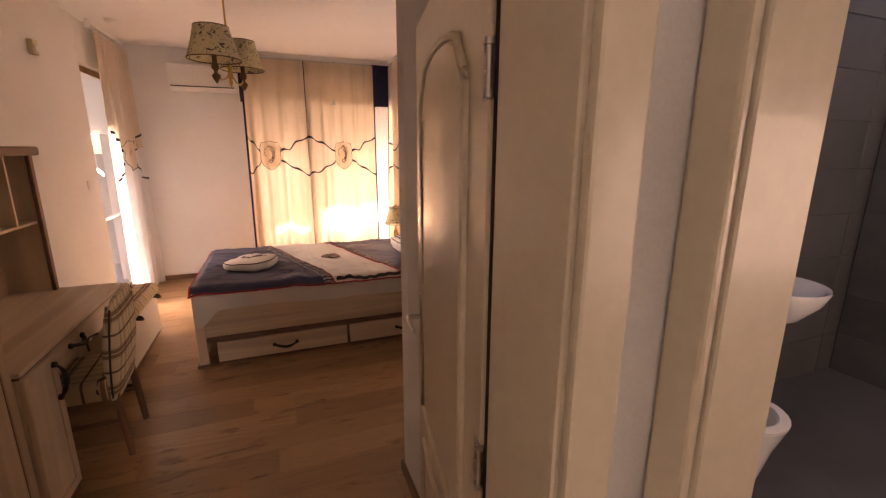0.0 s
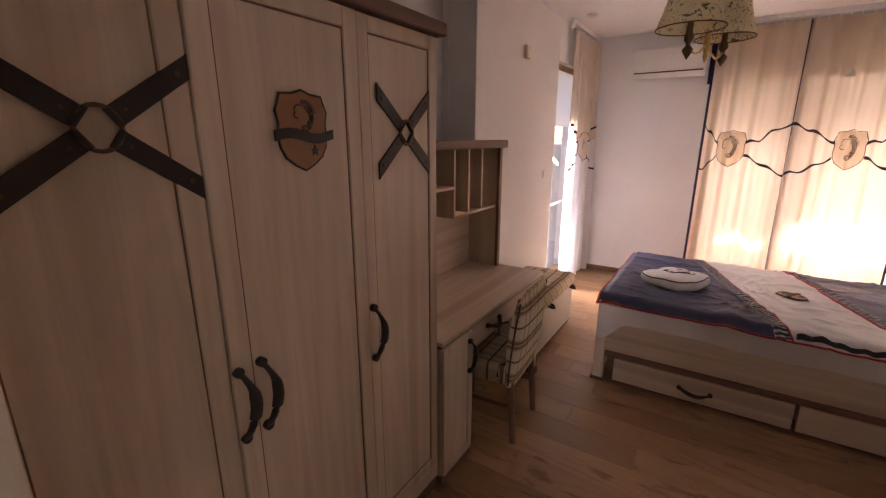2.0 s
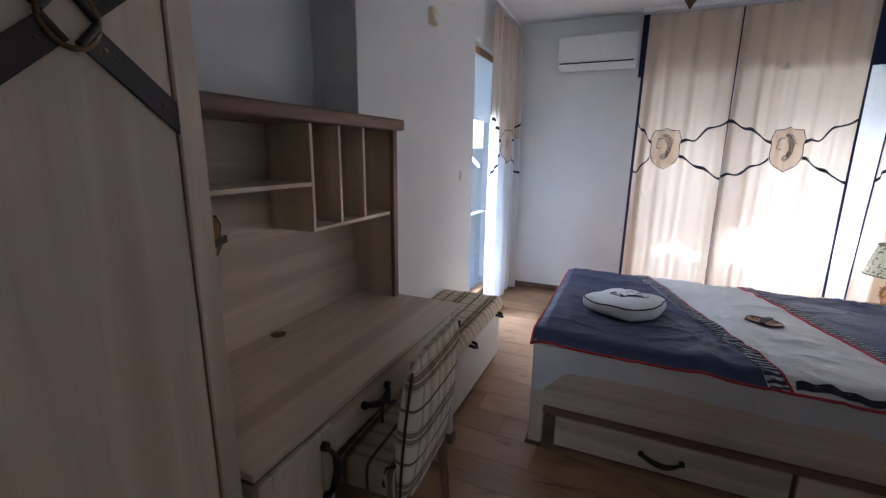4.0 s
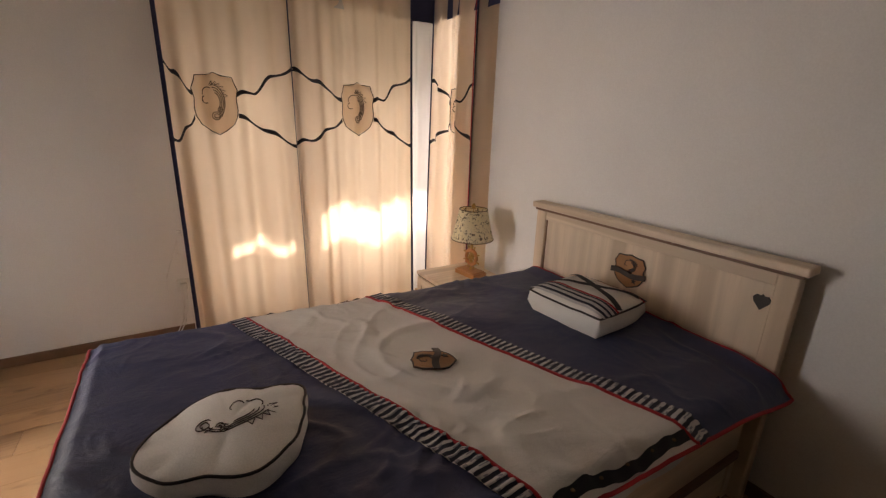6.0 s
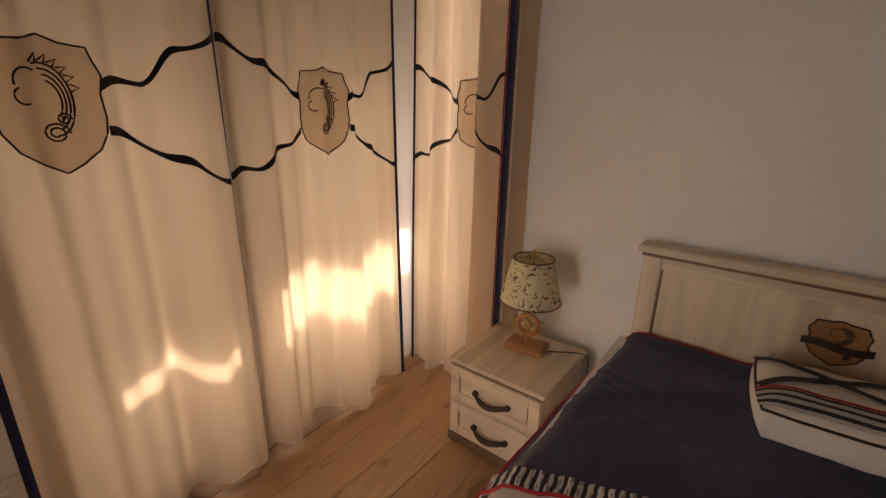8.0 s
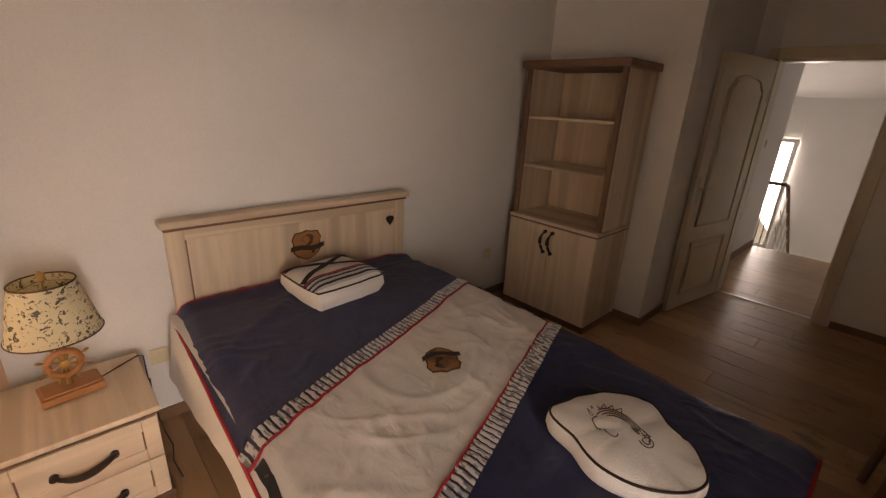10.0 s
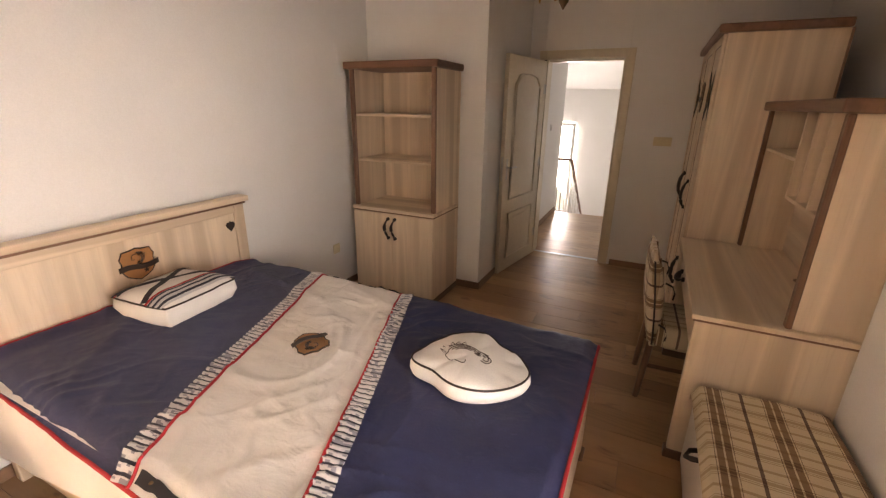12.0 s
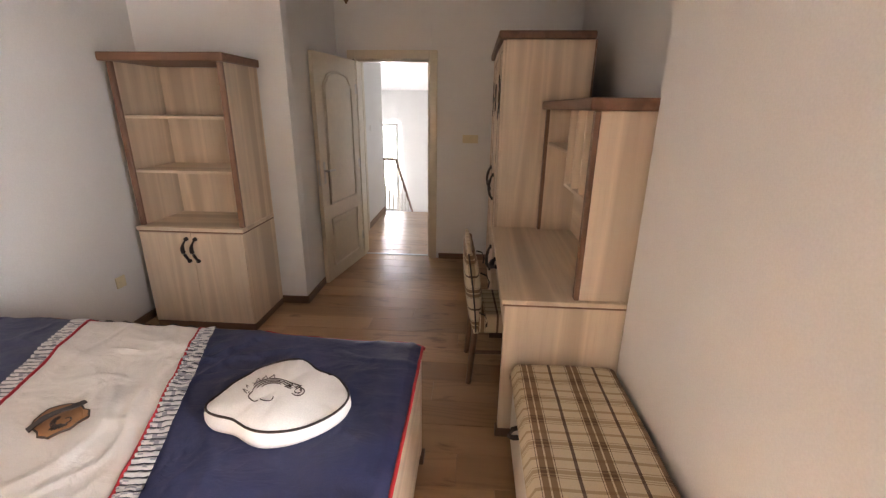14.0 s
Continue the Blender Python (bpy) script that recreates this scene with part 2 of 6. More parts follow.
BRONZE = plain("dark_bronze", (0.16, 0.1, 0.05), 0.4, 0.9, grain=90, vary=0.2)
NAVY = cloth("navy_quilt_cotton", (0.027, 0.033, 0.092), 0.5, crease=1.0, sheen=0.03)
WHITE_Q = cloth("white_quilt_cotton", (0.74, 0.70, 0.655), 0.8, crease=1.0, sheen=0.05)
SHEET = cloth("white_sheet", (0.80, 0.78, 0.745), 0.9, crease=0.7)
PILLOW = cloth("cream_pillow_plush", (0.83, 0.80, 0.75), 0.95, weave=260, crease=0.25, sheen=0.1)
RED = cloth("red_piping", (0.42, 0.012, 0.018), 0.7)
BLACK = cloth("black_ribbon", (0.018, 0.016, 0.020), 0.75)
STRIPE_D = cloth("dark_stripe_cloth", (0.035, 0.037, 0.055), 0.85)
STRIPE_L = cloth("light_stripe_cloth", (0.56, 0.55, 0.54), 0.85)
STRIPE_G = cloth("grey_stripe_cloth", (0.25, 0.25, 0.28), 0.85)
CURTAIN = cloth("cream_curtain", (0.70, 0.59, 0.49), 0.9, through=0.60, through_color=(0.94, 0.77, 0.58))
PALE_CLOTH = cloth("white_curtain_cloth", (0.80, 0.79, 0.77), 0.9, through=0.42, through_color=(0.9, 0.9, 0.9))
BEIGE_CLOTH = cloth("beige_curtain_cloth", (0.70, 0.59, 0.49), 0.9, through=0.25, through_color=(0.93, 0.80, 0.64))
APPLIQUE = cloth("beige_applique", (0.62, 0.50, 0.41), 0.9, through=0.6, through_color=(0.93, 0.80, 0.66))
SHEER = cloth("white_sheer", (0.88, 0.88, 0.88), 0.9, through=0.86, through_color=(0.98, 0.98, 0.97))
# Half translucent, for the unseen strip that dims the curtain tops.
DIM_BAND = cloth("pale_dimming_cloth", (0.6, 0.58, 0.56), 0.9, through=0.5, through_color=(0.6, 0.56, 0.52))
EDGE = cloth("navy_curtain_edge", (0.018, 0.02, 0.07), 0.85)
INK = cloth("brown_embroidery", (0.05, 0.026, 0.018), 0.8)
PLASTIC = plain("white_plastic", (0.80, 0.79, 0.76), 0.35, grain=40, vary=0.03, relief=0.04)
IVPLASTIC = plain("ivory_plastic", (0.72, 0.63, 0.43), 0.35, grain=40, vary=0.04, relief=0.04)
BLACKP = plain("black_plastic", (0.02, 0.02, 0.02), 0.4, grain=60)
# Dark brown for the shade in the door's hinge gap.
GAP_SHADE = plain("dark_gap_shade", (0.035, 0.02, 0.012), 0.7, grain=90)
CERAMIC = plain("white_ceramic", (0.85, 0.85, 0.84), 0.12, grain=20, vary=0.02, relief=0.02, coat=0.5)
STONE = plain("dark_grey_tile", (0.095, 0.10, 0.10), 0.35, grain=12, vary=0.35, relief=0.1)
GROUT = plain("grey_grout", (0.06, 0.06, 0.06), 0.9, grain=90)
PINE = wood("orange_pine_frame", (0.50, 0.27, 0.11), (0.32, 0.15, 0.055), "z")
TEAK = wood("reddish_lamp_wood", (0.48, 0.2, 0.07), (0.28, 0.1, 0.035), "y", rough=0.3)
SHADE = shade_print("parchment_shade", (0.94, 0.84, 0.58), (0.06, 0.04, 0.022), 0.3)
PLAID_BENCH = plaid("plaid_bench_cloth", "Y", "X", 0.045)
PLAID_CHAIR = plaid("plaid_chair_cloth", "Y", "Z", 0.05)
CONCRETE = plain("balcony_concrete", (0.55, 0.53, 0.49), 0.9, grain=40, vary=0.15, relief=0.3)
GROUND = plain("dry_ground", (0.30, 0.27, 0.20), 0.95, grain=3, vary=0.25)
GLASS = glass_mat("window_glass")
PLINTH = plain("plinth_brown", (0.17, 0.092, 0.052), 0.45, grain=90)


# ---- mesh tools ----
def box(bm, x0, x1, y0, y1, z0, z1, bev=0.002, seg=1):
    x0, x1, y0, y1, z0, z1 = min(x0, x1), max(x0, x1), min(y0, y1), max(y0, y1), min(z0, z1), max(z0, z1)
    vs = [bm.verts.new((x, y, z)) for x in (x0, x1) for y in (y0, y1) for z in (z0, z1)]
    fs = [bm.faces.new([vs[i] for i in f]) for f in ((0, 1, 3, 2), (4, 6, 7, 5), (0, 4, 5, 1), (2, 3, 7, 6), (0, 2, 6, 4), (1, 5, 7, 3))]
    b = min(bev, 0.45 * min(x1 - x0, y1 - y0, z1 - z0))
    if b > 0.0004:
        es = list({e for f in fs for e in f.edges})
        bmesh.ops.bevel(bm, geom=es, offset=b, segments=seg, affect="EDGES", profile=0.6)
    return bm


def boxes(*dims, bev=0.002, seg=1):
    bm = bmesh.new()
    for q in dims:
        box(bm, *q, bev=bev, seg=seg)
    return bm


def tube(bm, pts, r, seg=8, closed=False, flat=1.0):
    """A round rod along points; r may be a list."""
    pts = [Vector(p) for p in pts]
    n = len(pts)
    rings = []
    up = Vector((0, 0, 1))
    for i, p in enumerate(pts):
        a, c = pts[(i - 1) % n if closed else max(i - 1, 0)], pts[(i + 1) % n if closed else min(i + 1, n - 1)]
        t = (c - a).normalized()
        u = up if abs(t.z) < 0.95 else Vector((1, 0, 0))
        s = t.cross(u).normalized()
        w = s.cross(t)
        k = r[i] if isinstance(r, (list, tuple)) else r
        rings.append([bm.verts.new(p + (s * math.cos(q) + w * math.sin(q) * flat) * k) for q in (2 * math.pi * j / seg for j in range(seg))])
    for i in range(n if closed else n - 1):
        A, B = rings[i], rings[(i + 1) % n]
        for j in range(seg):
            bm.faces.new((A[j], A[(j + 1) % seg], B[(j + 1) % seg], B[j]))
    if not closed:
        bm.faces.new(rings[0][::-1])
        bm.faces.new(rings[-1])
    return bm


def lathe(bm, profile, cx=0.0, cy=0.0, seg=24, cap=True):
    rings = []
    for r, z in profile:
        rings.append([bm.verts.new((cx + max(r, 1e-4) * math.cos(2 * math.pi * j / seg), cy + max(r, 1e-4) * math.sin(2 * math.pi * j / seg), z)) for j in range(seg)])
    for A, B in zip(rings, rings[1:]):
        for j in range(seg):
            bm.faces.new((A[j], A[(j + 1) % seg], B[(j + 1) % seg], B[j]))
    if cap:
        bm.faces.new(rings[0][::-1])
        bm.faces.new(rings[-1])
    return bm


def grid(bm, nu, nv, fn):
    """A sheet: fn(u, v) with u and v from 0 to 1."""
    vs = [[bm.verts.new(fn(i / nu, j / nv)) for j in range(nv + 1)] for i in range(nu + 1)]
    for i in range(nu):
        for j in range(nv):
            bm.faces.new((vs[i][j], vs[i + 1][j], vs[i + 1][j + 1], vs[i][j + 1]))
    return bm


def plate(bm, outline, place, thick):
    """A flat shape with thickness; place(u, v, d) maps the outline's plane into space, d is the height off it."""
    top = [bm.verts.new(place(u, v, thick)) for u, v in outline]
    ins = [bm.verts.new(place(u * 0.96, v * 0.96, thick * 1.25)) for u, v in outline]
    bot = [bm.verts.new(place(u, v, 0.0)) for u, v in outline]
    n = len(outline)
    bm.faces.new(ins)
    for i in range(n):
        bm.faces.new((top[i], top[(i + 1) % n], ins[(i + 1) % n], ins[i]))
        bm.faces.new((bot[i], bot[(i + 1) % n], top[(i + 1) % n], top[i]))
    bm.faces.new(bot[::-1])
    return bm


def finish(bm, mats, smooth=None):
    bmesh.ops.recalc_face_normals(bm, faces=bm.faces)
    me = bpy.data.meshes.new("mesh")
    bm.to_mesh(me)
    bm.free()
    for m in (mats if isinstance(mats, (list, tuple)) else [mats]):
        me.materials.append(m)
    if smooth is not None:
        me.polygons.foreach_set("use_smooth", [True] * len(me.polygons))
        me.set_sharp_from_angle(angle=radians(smooth))
    me.update()
    return me


def part(name, bm, mats, parent, label="", smooth=None, at=None):
    ob = new(name, finish(bm, mats, smooth))
    ob.parent = parent
    if at is not None:
        ob.matrix_basis = at
    if label:
        ob["label"] = label
    return ob


def thing(name, label, category, at=(0, 0, 0), turn=0.0, group="", kind=""):
    ob = new(name)
    ob.empty_display_size = 0.1
    ob.matrix_basis = pose(*at, 0, 0, turn)
    return tagged(ob, label, category, group, kind)


def solid(name, bm, mats, label, category, at=(0, 0, 0), turn=0.0, group="", kind="", smooth=None):
    ob = new(name, finish(bm, mats, smooth))
    ob.matrix_basis = pose(*at, 0, 0, turn)
    return tagged(ob, label, category, group, kind)


def smoothstep(a, b, x):
    t = min(1.0, max(0.0, (x - a) / (b - a)))
    return t * t * (3 - 2 * t)


def arc(cx, cy, rx, ry, a0, a1, n):
    return [(cx + rx * math.cos(radians(a0 + (a1 - a0) * i / n)), cy + ry * math.sin(radians(a0 + (a1 - a0) * i / n))) for i in range(n + 1)]


def shield_outline(w, h):
    """A heraldic shield, point down, centred on the origin."""
    half = [(0.0, 0.5), (0.16, 0.455), (0.3, 0.445), (0.40, 0.44), (0.43, 0.36), (0.5, 0.24), (0.455, 0.1), (0.475, -0.08), (0.45, -0.2), (0.36, -0.33), (0.18, -0.43), (0.0, -0.5)]
    pts = half + [(-u, v) for u, v in half[-2:0:-1]]
    return [(u * w, v * h) for u, v in pts]


def scroll_lines(w, h):
    """Ornament of curls and leaves, as open lines in a w by h field."""
    out = []
    for k in range(4):
        out.append(arc(-0.05, 0.02, 0.30 - 0.045 * k, 0.40 - 0.06 * k, -75 + 8 * k, 105 - 9 * k, 14))
    sp = [((0.16 - 0.0042 * i) * math.cos(0.42 * i) - 0.02, (0.12 - 0.0031 * i) * math.sin(0.42 * i) - 0.34) for i in range(30)]
    out.append(sp)
    out.append([(0.09 * math.cos(0.5 * i) * (1 - i / 26) + 0.1, 0.07 * math.sin(0.5 * i) * (1 - i / 26) - 0.18) for i in range(20)])
    for a in range(15, 110, 16):
        c, s = math.cos(radians(a)), math.sin(radians(a))
        out.append([(-0.05 + 0.30 * c, 0.02 + 0.40 * s), (-0.03 + 0.40 * c, 0.05 + 0.47 * s), (-0.05 + 0.33 * math.cos(radians(a + 12)), 0.02 + 0.42 * math.sin(radians(a + 12)))])
    out.append(arc(-0.2, 0.2, 0.16, 0.16, 60, 190, 8))
    out.append(arc(-0.28, 0.06, 0.1, 0.09, 110, 300, 8))
    return [[(u * w, v * h) for u, v in line] for line in out]

# ---- the plan ----
XR, XL, XREC = 1.53, -1.62, -1.885       # headboard wall, bench wall, recess behind the wardrobe
YW, YD, YH = 6.02, 0.56, 0.37            # window wall, door wall (room face, hall face)
YJ = 3.235                                # end of the recess
YP, XP = 1.80, 0.43                       # bathroom block in the corner
CZ = 2.74
T = 0.22


def wall(name, label, *dims):
    return solid(name, boxes(*dims, bev=0.003), WALL, label, "wall", kind="structure")


# window wall: opening for the tall window
WX0, WX1, WZ0, WZ1 = -0.30, 1.50, 0.06, 2.56
wall("wall_north", "white painted wall with a tall curtained window", (XL - T, WX0, YW, YW + T, 0, CZ), (WX1, XR + T, YW, YW + T, 0, CZ),
     (WX0, WX1, YW, YW + T, 0, WZ0), (WX0, WX1, YW, YW + T, WZ1, CZ))
# headboard wall with the corner window
CY0, CY1 = 5.52, 5.92
wall("wall_east", "white painted wall behind the bed", (XR, XR + T, YP - 0.1, CY0, 0, CZ), (XR, XR + T, CY1, YW, 0, CZ), (XR, XR + T, CY0, CY1, 0, WZ0), (XR, XR + T, CY0, CY1, WZ1, CZ))
# bench wall with the balcony door
BY0, BY1, BZ1 = 4.90, 5.80, 2.36
wall("wall_west", "white painted wall beside the balcony door", (XL - T, XL, YJ, BY0, 0, CZ), (XL - T, XL, BY1, YW, 0, CZ), (XL - T, XL, BY0, BY1, BZ1, CZ))
wall("wall_recess", "white painted recess wall behind the wardrobe", (XREC - 0.15, XREC, YD - 0.2, YJ, 0, CZ), (XREC - 0.15, XL - T, YJ, YJ + 0.1, 0, CZ))
# door wall
XH = 0.455
DX0, DX1, DZ = -0.464, 0.245, 2.01
JT = 0.03
wall("wall_south", "white painted wall with the bedroom door", (XREC, DX0 - JT, YH, YD, 0, CZ), (DX1 + JT, XH - 0.03, YH, YD, 0, CZ), (DX0 - JT, DX1 + JT, YH, YD, DZ + JT, CZ))
wall("wall_bathroom_block", "white painted corner block around the bathroom", (XP, XR + 2.3, YP - 0.1, YP, 0, CZ), (XP, XP + 0.1, YD, YP - 0.1, 0, CZ))
# hall
QY0, QY1 = -0.42, 0.30                     # bathroom doorway
wall("wall_hall_east", "white painted hall wall with the bathroom doorway", (XH - 0.03, XH + 0.1, QY1 + 0.02, YH, 0, CZ), (XH, XH + 0.1, -1.62, QY0 - 0.02, 0, CZ), (XH, XH + 0.1, QY0 - 0.02, QY1 + 0.02, 2.05, CZ))
wall("wall_hall_west", "white painted hall wall", (-1.25, -1.13, -4.6, YH, -2.7, CZ))
wall("wall_stair_east", "white painted stairwell wall", (1.55, 1.67, -4.6, -1.62, -2.7, CZ), (XH + 0.1, 1.55, -1.74, -1.62, -2.7, CZ))
SX0, SX1, SZ0, SZ1 = 0.72, 1.10, -0.70, 1.24
wall("wall_stair_south", "white painted stairwell wall with a narrow window", (-1.25, SX0, -4.72, -4.6, -2.7, CZ), (SX1, 1.67, -4.72, -4.6, -2.7, CZ),
     (SX0, SX1, -4.72, -4.6, -2.7, SZ0), (SX0, SX1, -4.72, -4.6, SZ1, CZ))
solid("ceiling", boxes((XREC - 0.2, XR + T, YD - 0.2, YW + T, CZ, CZ + 0.2)), CEIL, "white painted bedroom ceiling", "ceiling", kind="structure")
bm = boxes((-1.25, 3.9, -1.75, YD - 0.2, CZ, CZ + 0.15))
solid("ceiling_hall", bm, CEIL, "white painted hall ceiling", "ceiling", kind="structure")
bm = bmesh.new()
vs = [bm.verts.new(p) for p in ((-1.25, -1.75, CZ), (1.67, -1.75, CZ), (1.67, -4.65, 1.9), (-1.25, -4.65, 1.9), (-1.25, -1.75, CZ + 0.15), (1.67, -1.75, CZ + 0.15), (1.67, -4.65, 2.05), (-1.25, -4.65, 2.05))]
for f in ((0, 1, 2, 3), (4, 5, 6, 7), (0, 1, 5, 4), (1, 2, 6, 5), (2, 3, 7, 6), (3, 0, 4, 7)):
    bm.faces.new([vs[i] for i in f])
solid("ceiling_stair", bm, CEIL, "sloping white ceiling over the stairs", "ceiling", kind="structure")

# bathroom shell
wall("wall_bathroom_shell", "plain wall closing the bathroom", (3.75, 3.85, -1.0, YP - 0.1, 0, CZ), (XH + 0.1, 3.85, -1.1, -1.0, 0, CZ))
bath = thing("wall_tiling", "dark grey stone-look bathroom wall tiles", "wall", kind="structure")
part("tile_bed", boxes((XP + 0.1, 3.75, YP - 0.112, YP - 0.10, 0, CZ), (3.738, 3.75, -1.0, YP - 0.112, 0, CZ), bev=0), GROUT, bath)
tile_me = finish(boxes((0, 0.596, -0.008, 0, 0, 0.297), bev=0.002), STONE)
for row in range(9):
    for col in range(6):
        ob = new("tile", tile_me)
        ob.parent, ob.matrix_basis = bath, pose(XP + 0.14 + col * 0.6, YP - 0.112, 0.005 + row * 0.3)
    for col in range(4):
        ob = new("tile", tile_me)
        ob.parent, ob.matrix_basis = bath, pose(3.738, YP - 0.13 - col * 0.6, 0.005 + row * 0.3, 0, 0, -90)
solid("floor_bathroom", boxes((XH + 0.1, 3.75, -1.0, YP - 0.1, -0.06, 0.012)), STONE, "dark grey bathroom floor", "floor", kind="structure")

# skirting
SK = 0.062
for name, q in (("baseboard", (XL + 0.016, WX0 - 0.1, YW - 0.016, YW, 0, SK)), ("baseboard", (XR - 0.016, XR, YP, YW, 0, SK)),
                ("baseboard", (XL, XL + 0.016, YJ, BY0, 0, SK)), ("baseboard", (XREC, DX0 - 0.11, YD, YD + 0.016, 0, SK)),
                ("baseboard", (XP - 0.016, XP, YD, YP + 0.016, 0, SK)), ("baseboard", (XP, XR - 0.016, YP, YP + 0.016, 0, SK)),
                ("baseboard", (XH - 0.014, XH, -1.62, QY0 - 0.11, 0, 0.08))):
    solid(name, boxes(q, bev=0.005, seg=2), SKIRT, "brown wood-look skirting board along the wall", "baseboard", kind="structure")

# floor: laminate boards across the room
floor = thing("floor", "medium brown oak laminate floor in staggered boards", "floor", kind="structure")
part("underlay", boxes((XREC, XR, YH - 0.01, YW, -0.05, -0.012), bev=0), PLINTH, floor)
hall_floor = thing("floor_hall", "medium brown laminate floor of the hall", "floor", kind="structure")
part("underlay", boxes((-1.13, XH + 0.02, -1.6, YH - 0.012, -0.2, -0.012), bev=0), PLINTH, hall_floor)


def boards(parent, x0, x1, y0, y1, w, length, seed):
    rnd = random.Random(seed)
    full = {}
    y = y0
    while y < y1 - 0.01:
        ww = min(w, y1 - y)
        x = x0 - rnd.uniform(0.05, 0.95) * length
        while x < x1:
            a, c = max(x, x0), min(x + length, x1)
            if c - a > 0.02:
                key = (round(c - a, 3), round(ww, 3))
                if key not in full:
                    full[key] = finish(boxes((0, c - a - 0.0012, 0, ww - 0.0012, -0.012, 0), bev=0.0012), FLOOR)
                ob = new("plank", full[key])
                ob.parent, ob.matrix_basis = parent, pose(a, y, rnd.uniform(-0.0003, 0.0003))
            x += length
        y += w


# trims of the bedroom door
frame_door = thing("door_frame", "ivory painted door frame with flat casing", "door frame", kind="structure")
part("jamb", boxes((DX1, DX1 + JT, YH, YD, 0, DZ + JT), bev=0.003), IVORY, frame_door)
part("jamb", boxes((DX0 - JT, DX0, YH, YD, 0, DZ + JT), bev=0.003), IVORY, frame_door)
part("head_jamb", boxes((DX0, DX1, YH, YD, DZ, DZ + JT), bev=0.003), IVORY, frame_door)
for y0, y1 in ((YD, YD + 0.018), (YH - 0.018, YH)):
    part("casing", boxes((DX0 - 0.085, DX0 - 0.008, y0, y1, 0, DZ + 0.085), bev=0.006, seg=2), IVORY, frame_door)
    part("casing", boxes((DX1 + 0.008, DX1 + 0.085, y0, y1, 0, DZ + 0.085), bev=0.006, seg=2), IVORY, frame_door)
    part("casing", boxes((DX0 - 0.008, DX1 + 0.008, y0, y1, DZ + 0.008, DZ + 0.085), bev=0.006, seg=2), IVORY, frame_door)
# Added dark strip in the hinge gap, standing for its unlit depth.
part("seal", boxes((DX1 + 0.0085, DX1 + 0.03, YD + 0.0185, YD + 0.031, 0.0, DZ), bev=0.003), GAP_SHADE, frame_door, "dark brown strip that stands for shade in the hinge gap")
part("stop", boxes((DX0, DX0 + 0.012, YH + 0.02, YD - 0.045, 0, DZ), (DX0, DX1, YH + 0.02, YD - 0.045, DZ - 0.012, DZ - 0.001), bev=0.002), IVORY, frame_door)
solid("threshold", boxes((DX0, DX1, YD - 0.10, YD - 0.06, 0.0, 0.006), bev=0.003), STEEL, "flat metal threshold strip in the doorway", "threshold", kind="structure")
bath_frame = thing("door_frame", "ivory painted frame of the bathroom doorway", "door frame", kind="structure")
part("jamb", boxes((XH - 0.028, XH + 0.102, QY1, QY1 + 0.02, 0, 2.05), bev=0.003), IVORY, bath_frame)
part("jamb", boxes((XH, XH + 0.12, QY0 - 0.02, QY0, 0, 2.05), bev=0.003), IVORY, bath_frame)
part("head_jamb", boxes((XH, XH + 0.12, QY0, QY1, 2.03, 2.05), bev=0.003), IVORY, bath_frame)
part("casing", boxes((XH - 0.046, XH - 0.028, QY1 + 0.006, QY1 + 0.066, 0, 2.1), bev=0.006, seg=2), IVORY, bath_frame)
part("casing", boxes((XH - 0.018, XH, QY0 - 0.09, QY0 - 0.008, 0, 2.1), bev=0.006, seg=2), IVORY, bath_frame)
part("strike_plate", boxes((XH + 0.08, XH + 0.1, QY1 - 0.004, QY1, 0.93, 1.1), bev=0.001), STEEL, bath_frame)


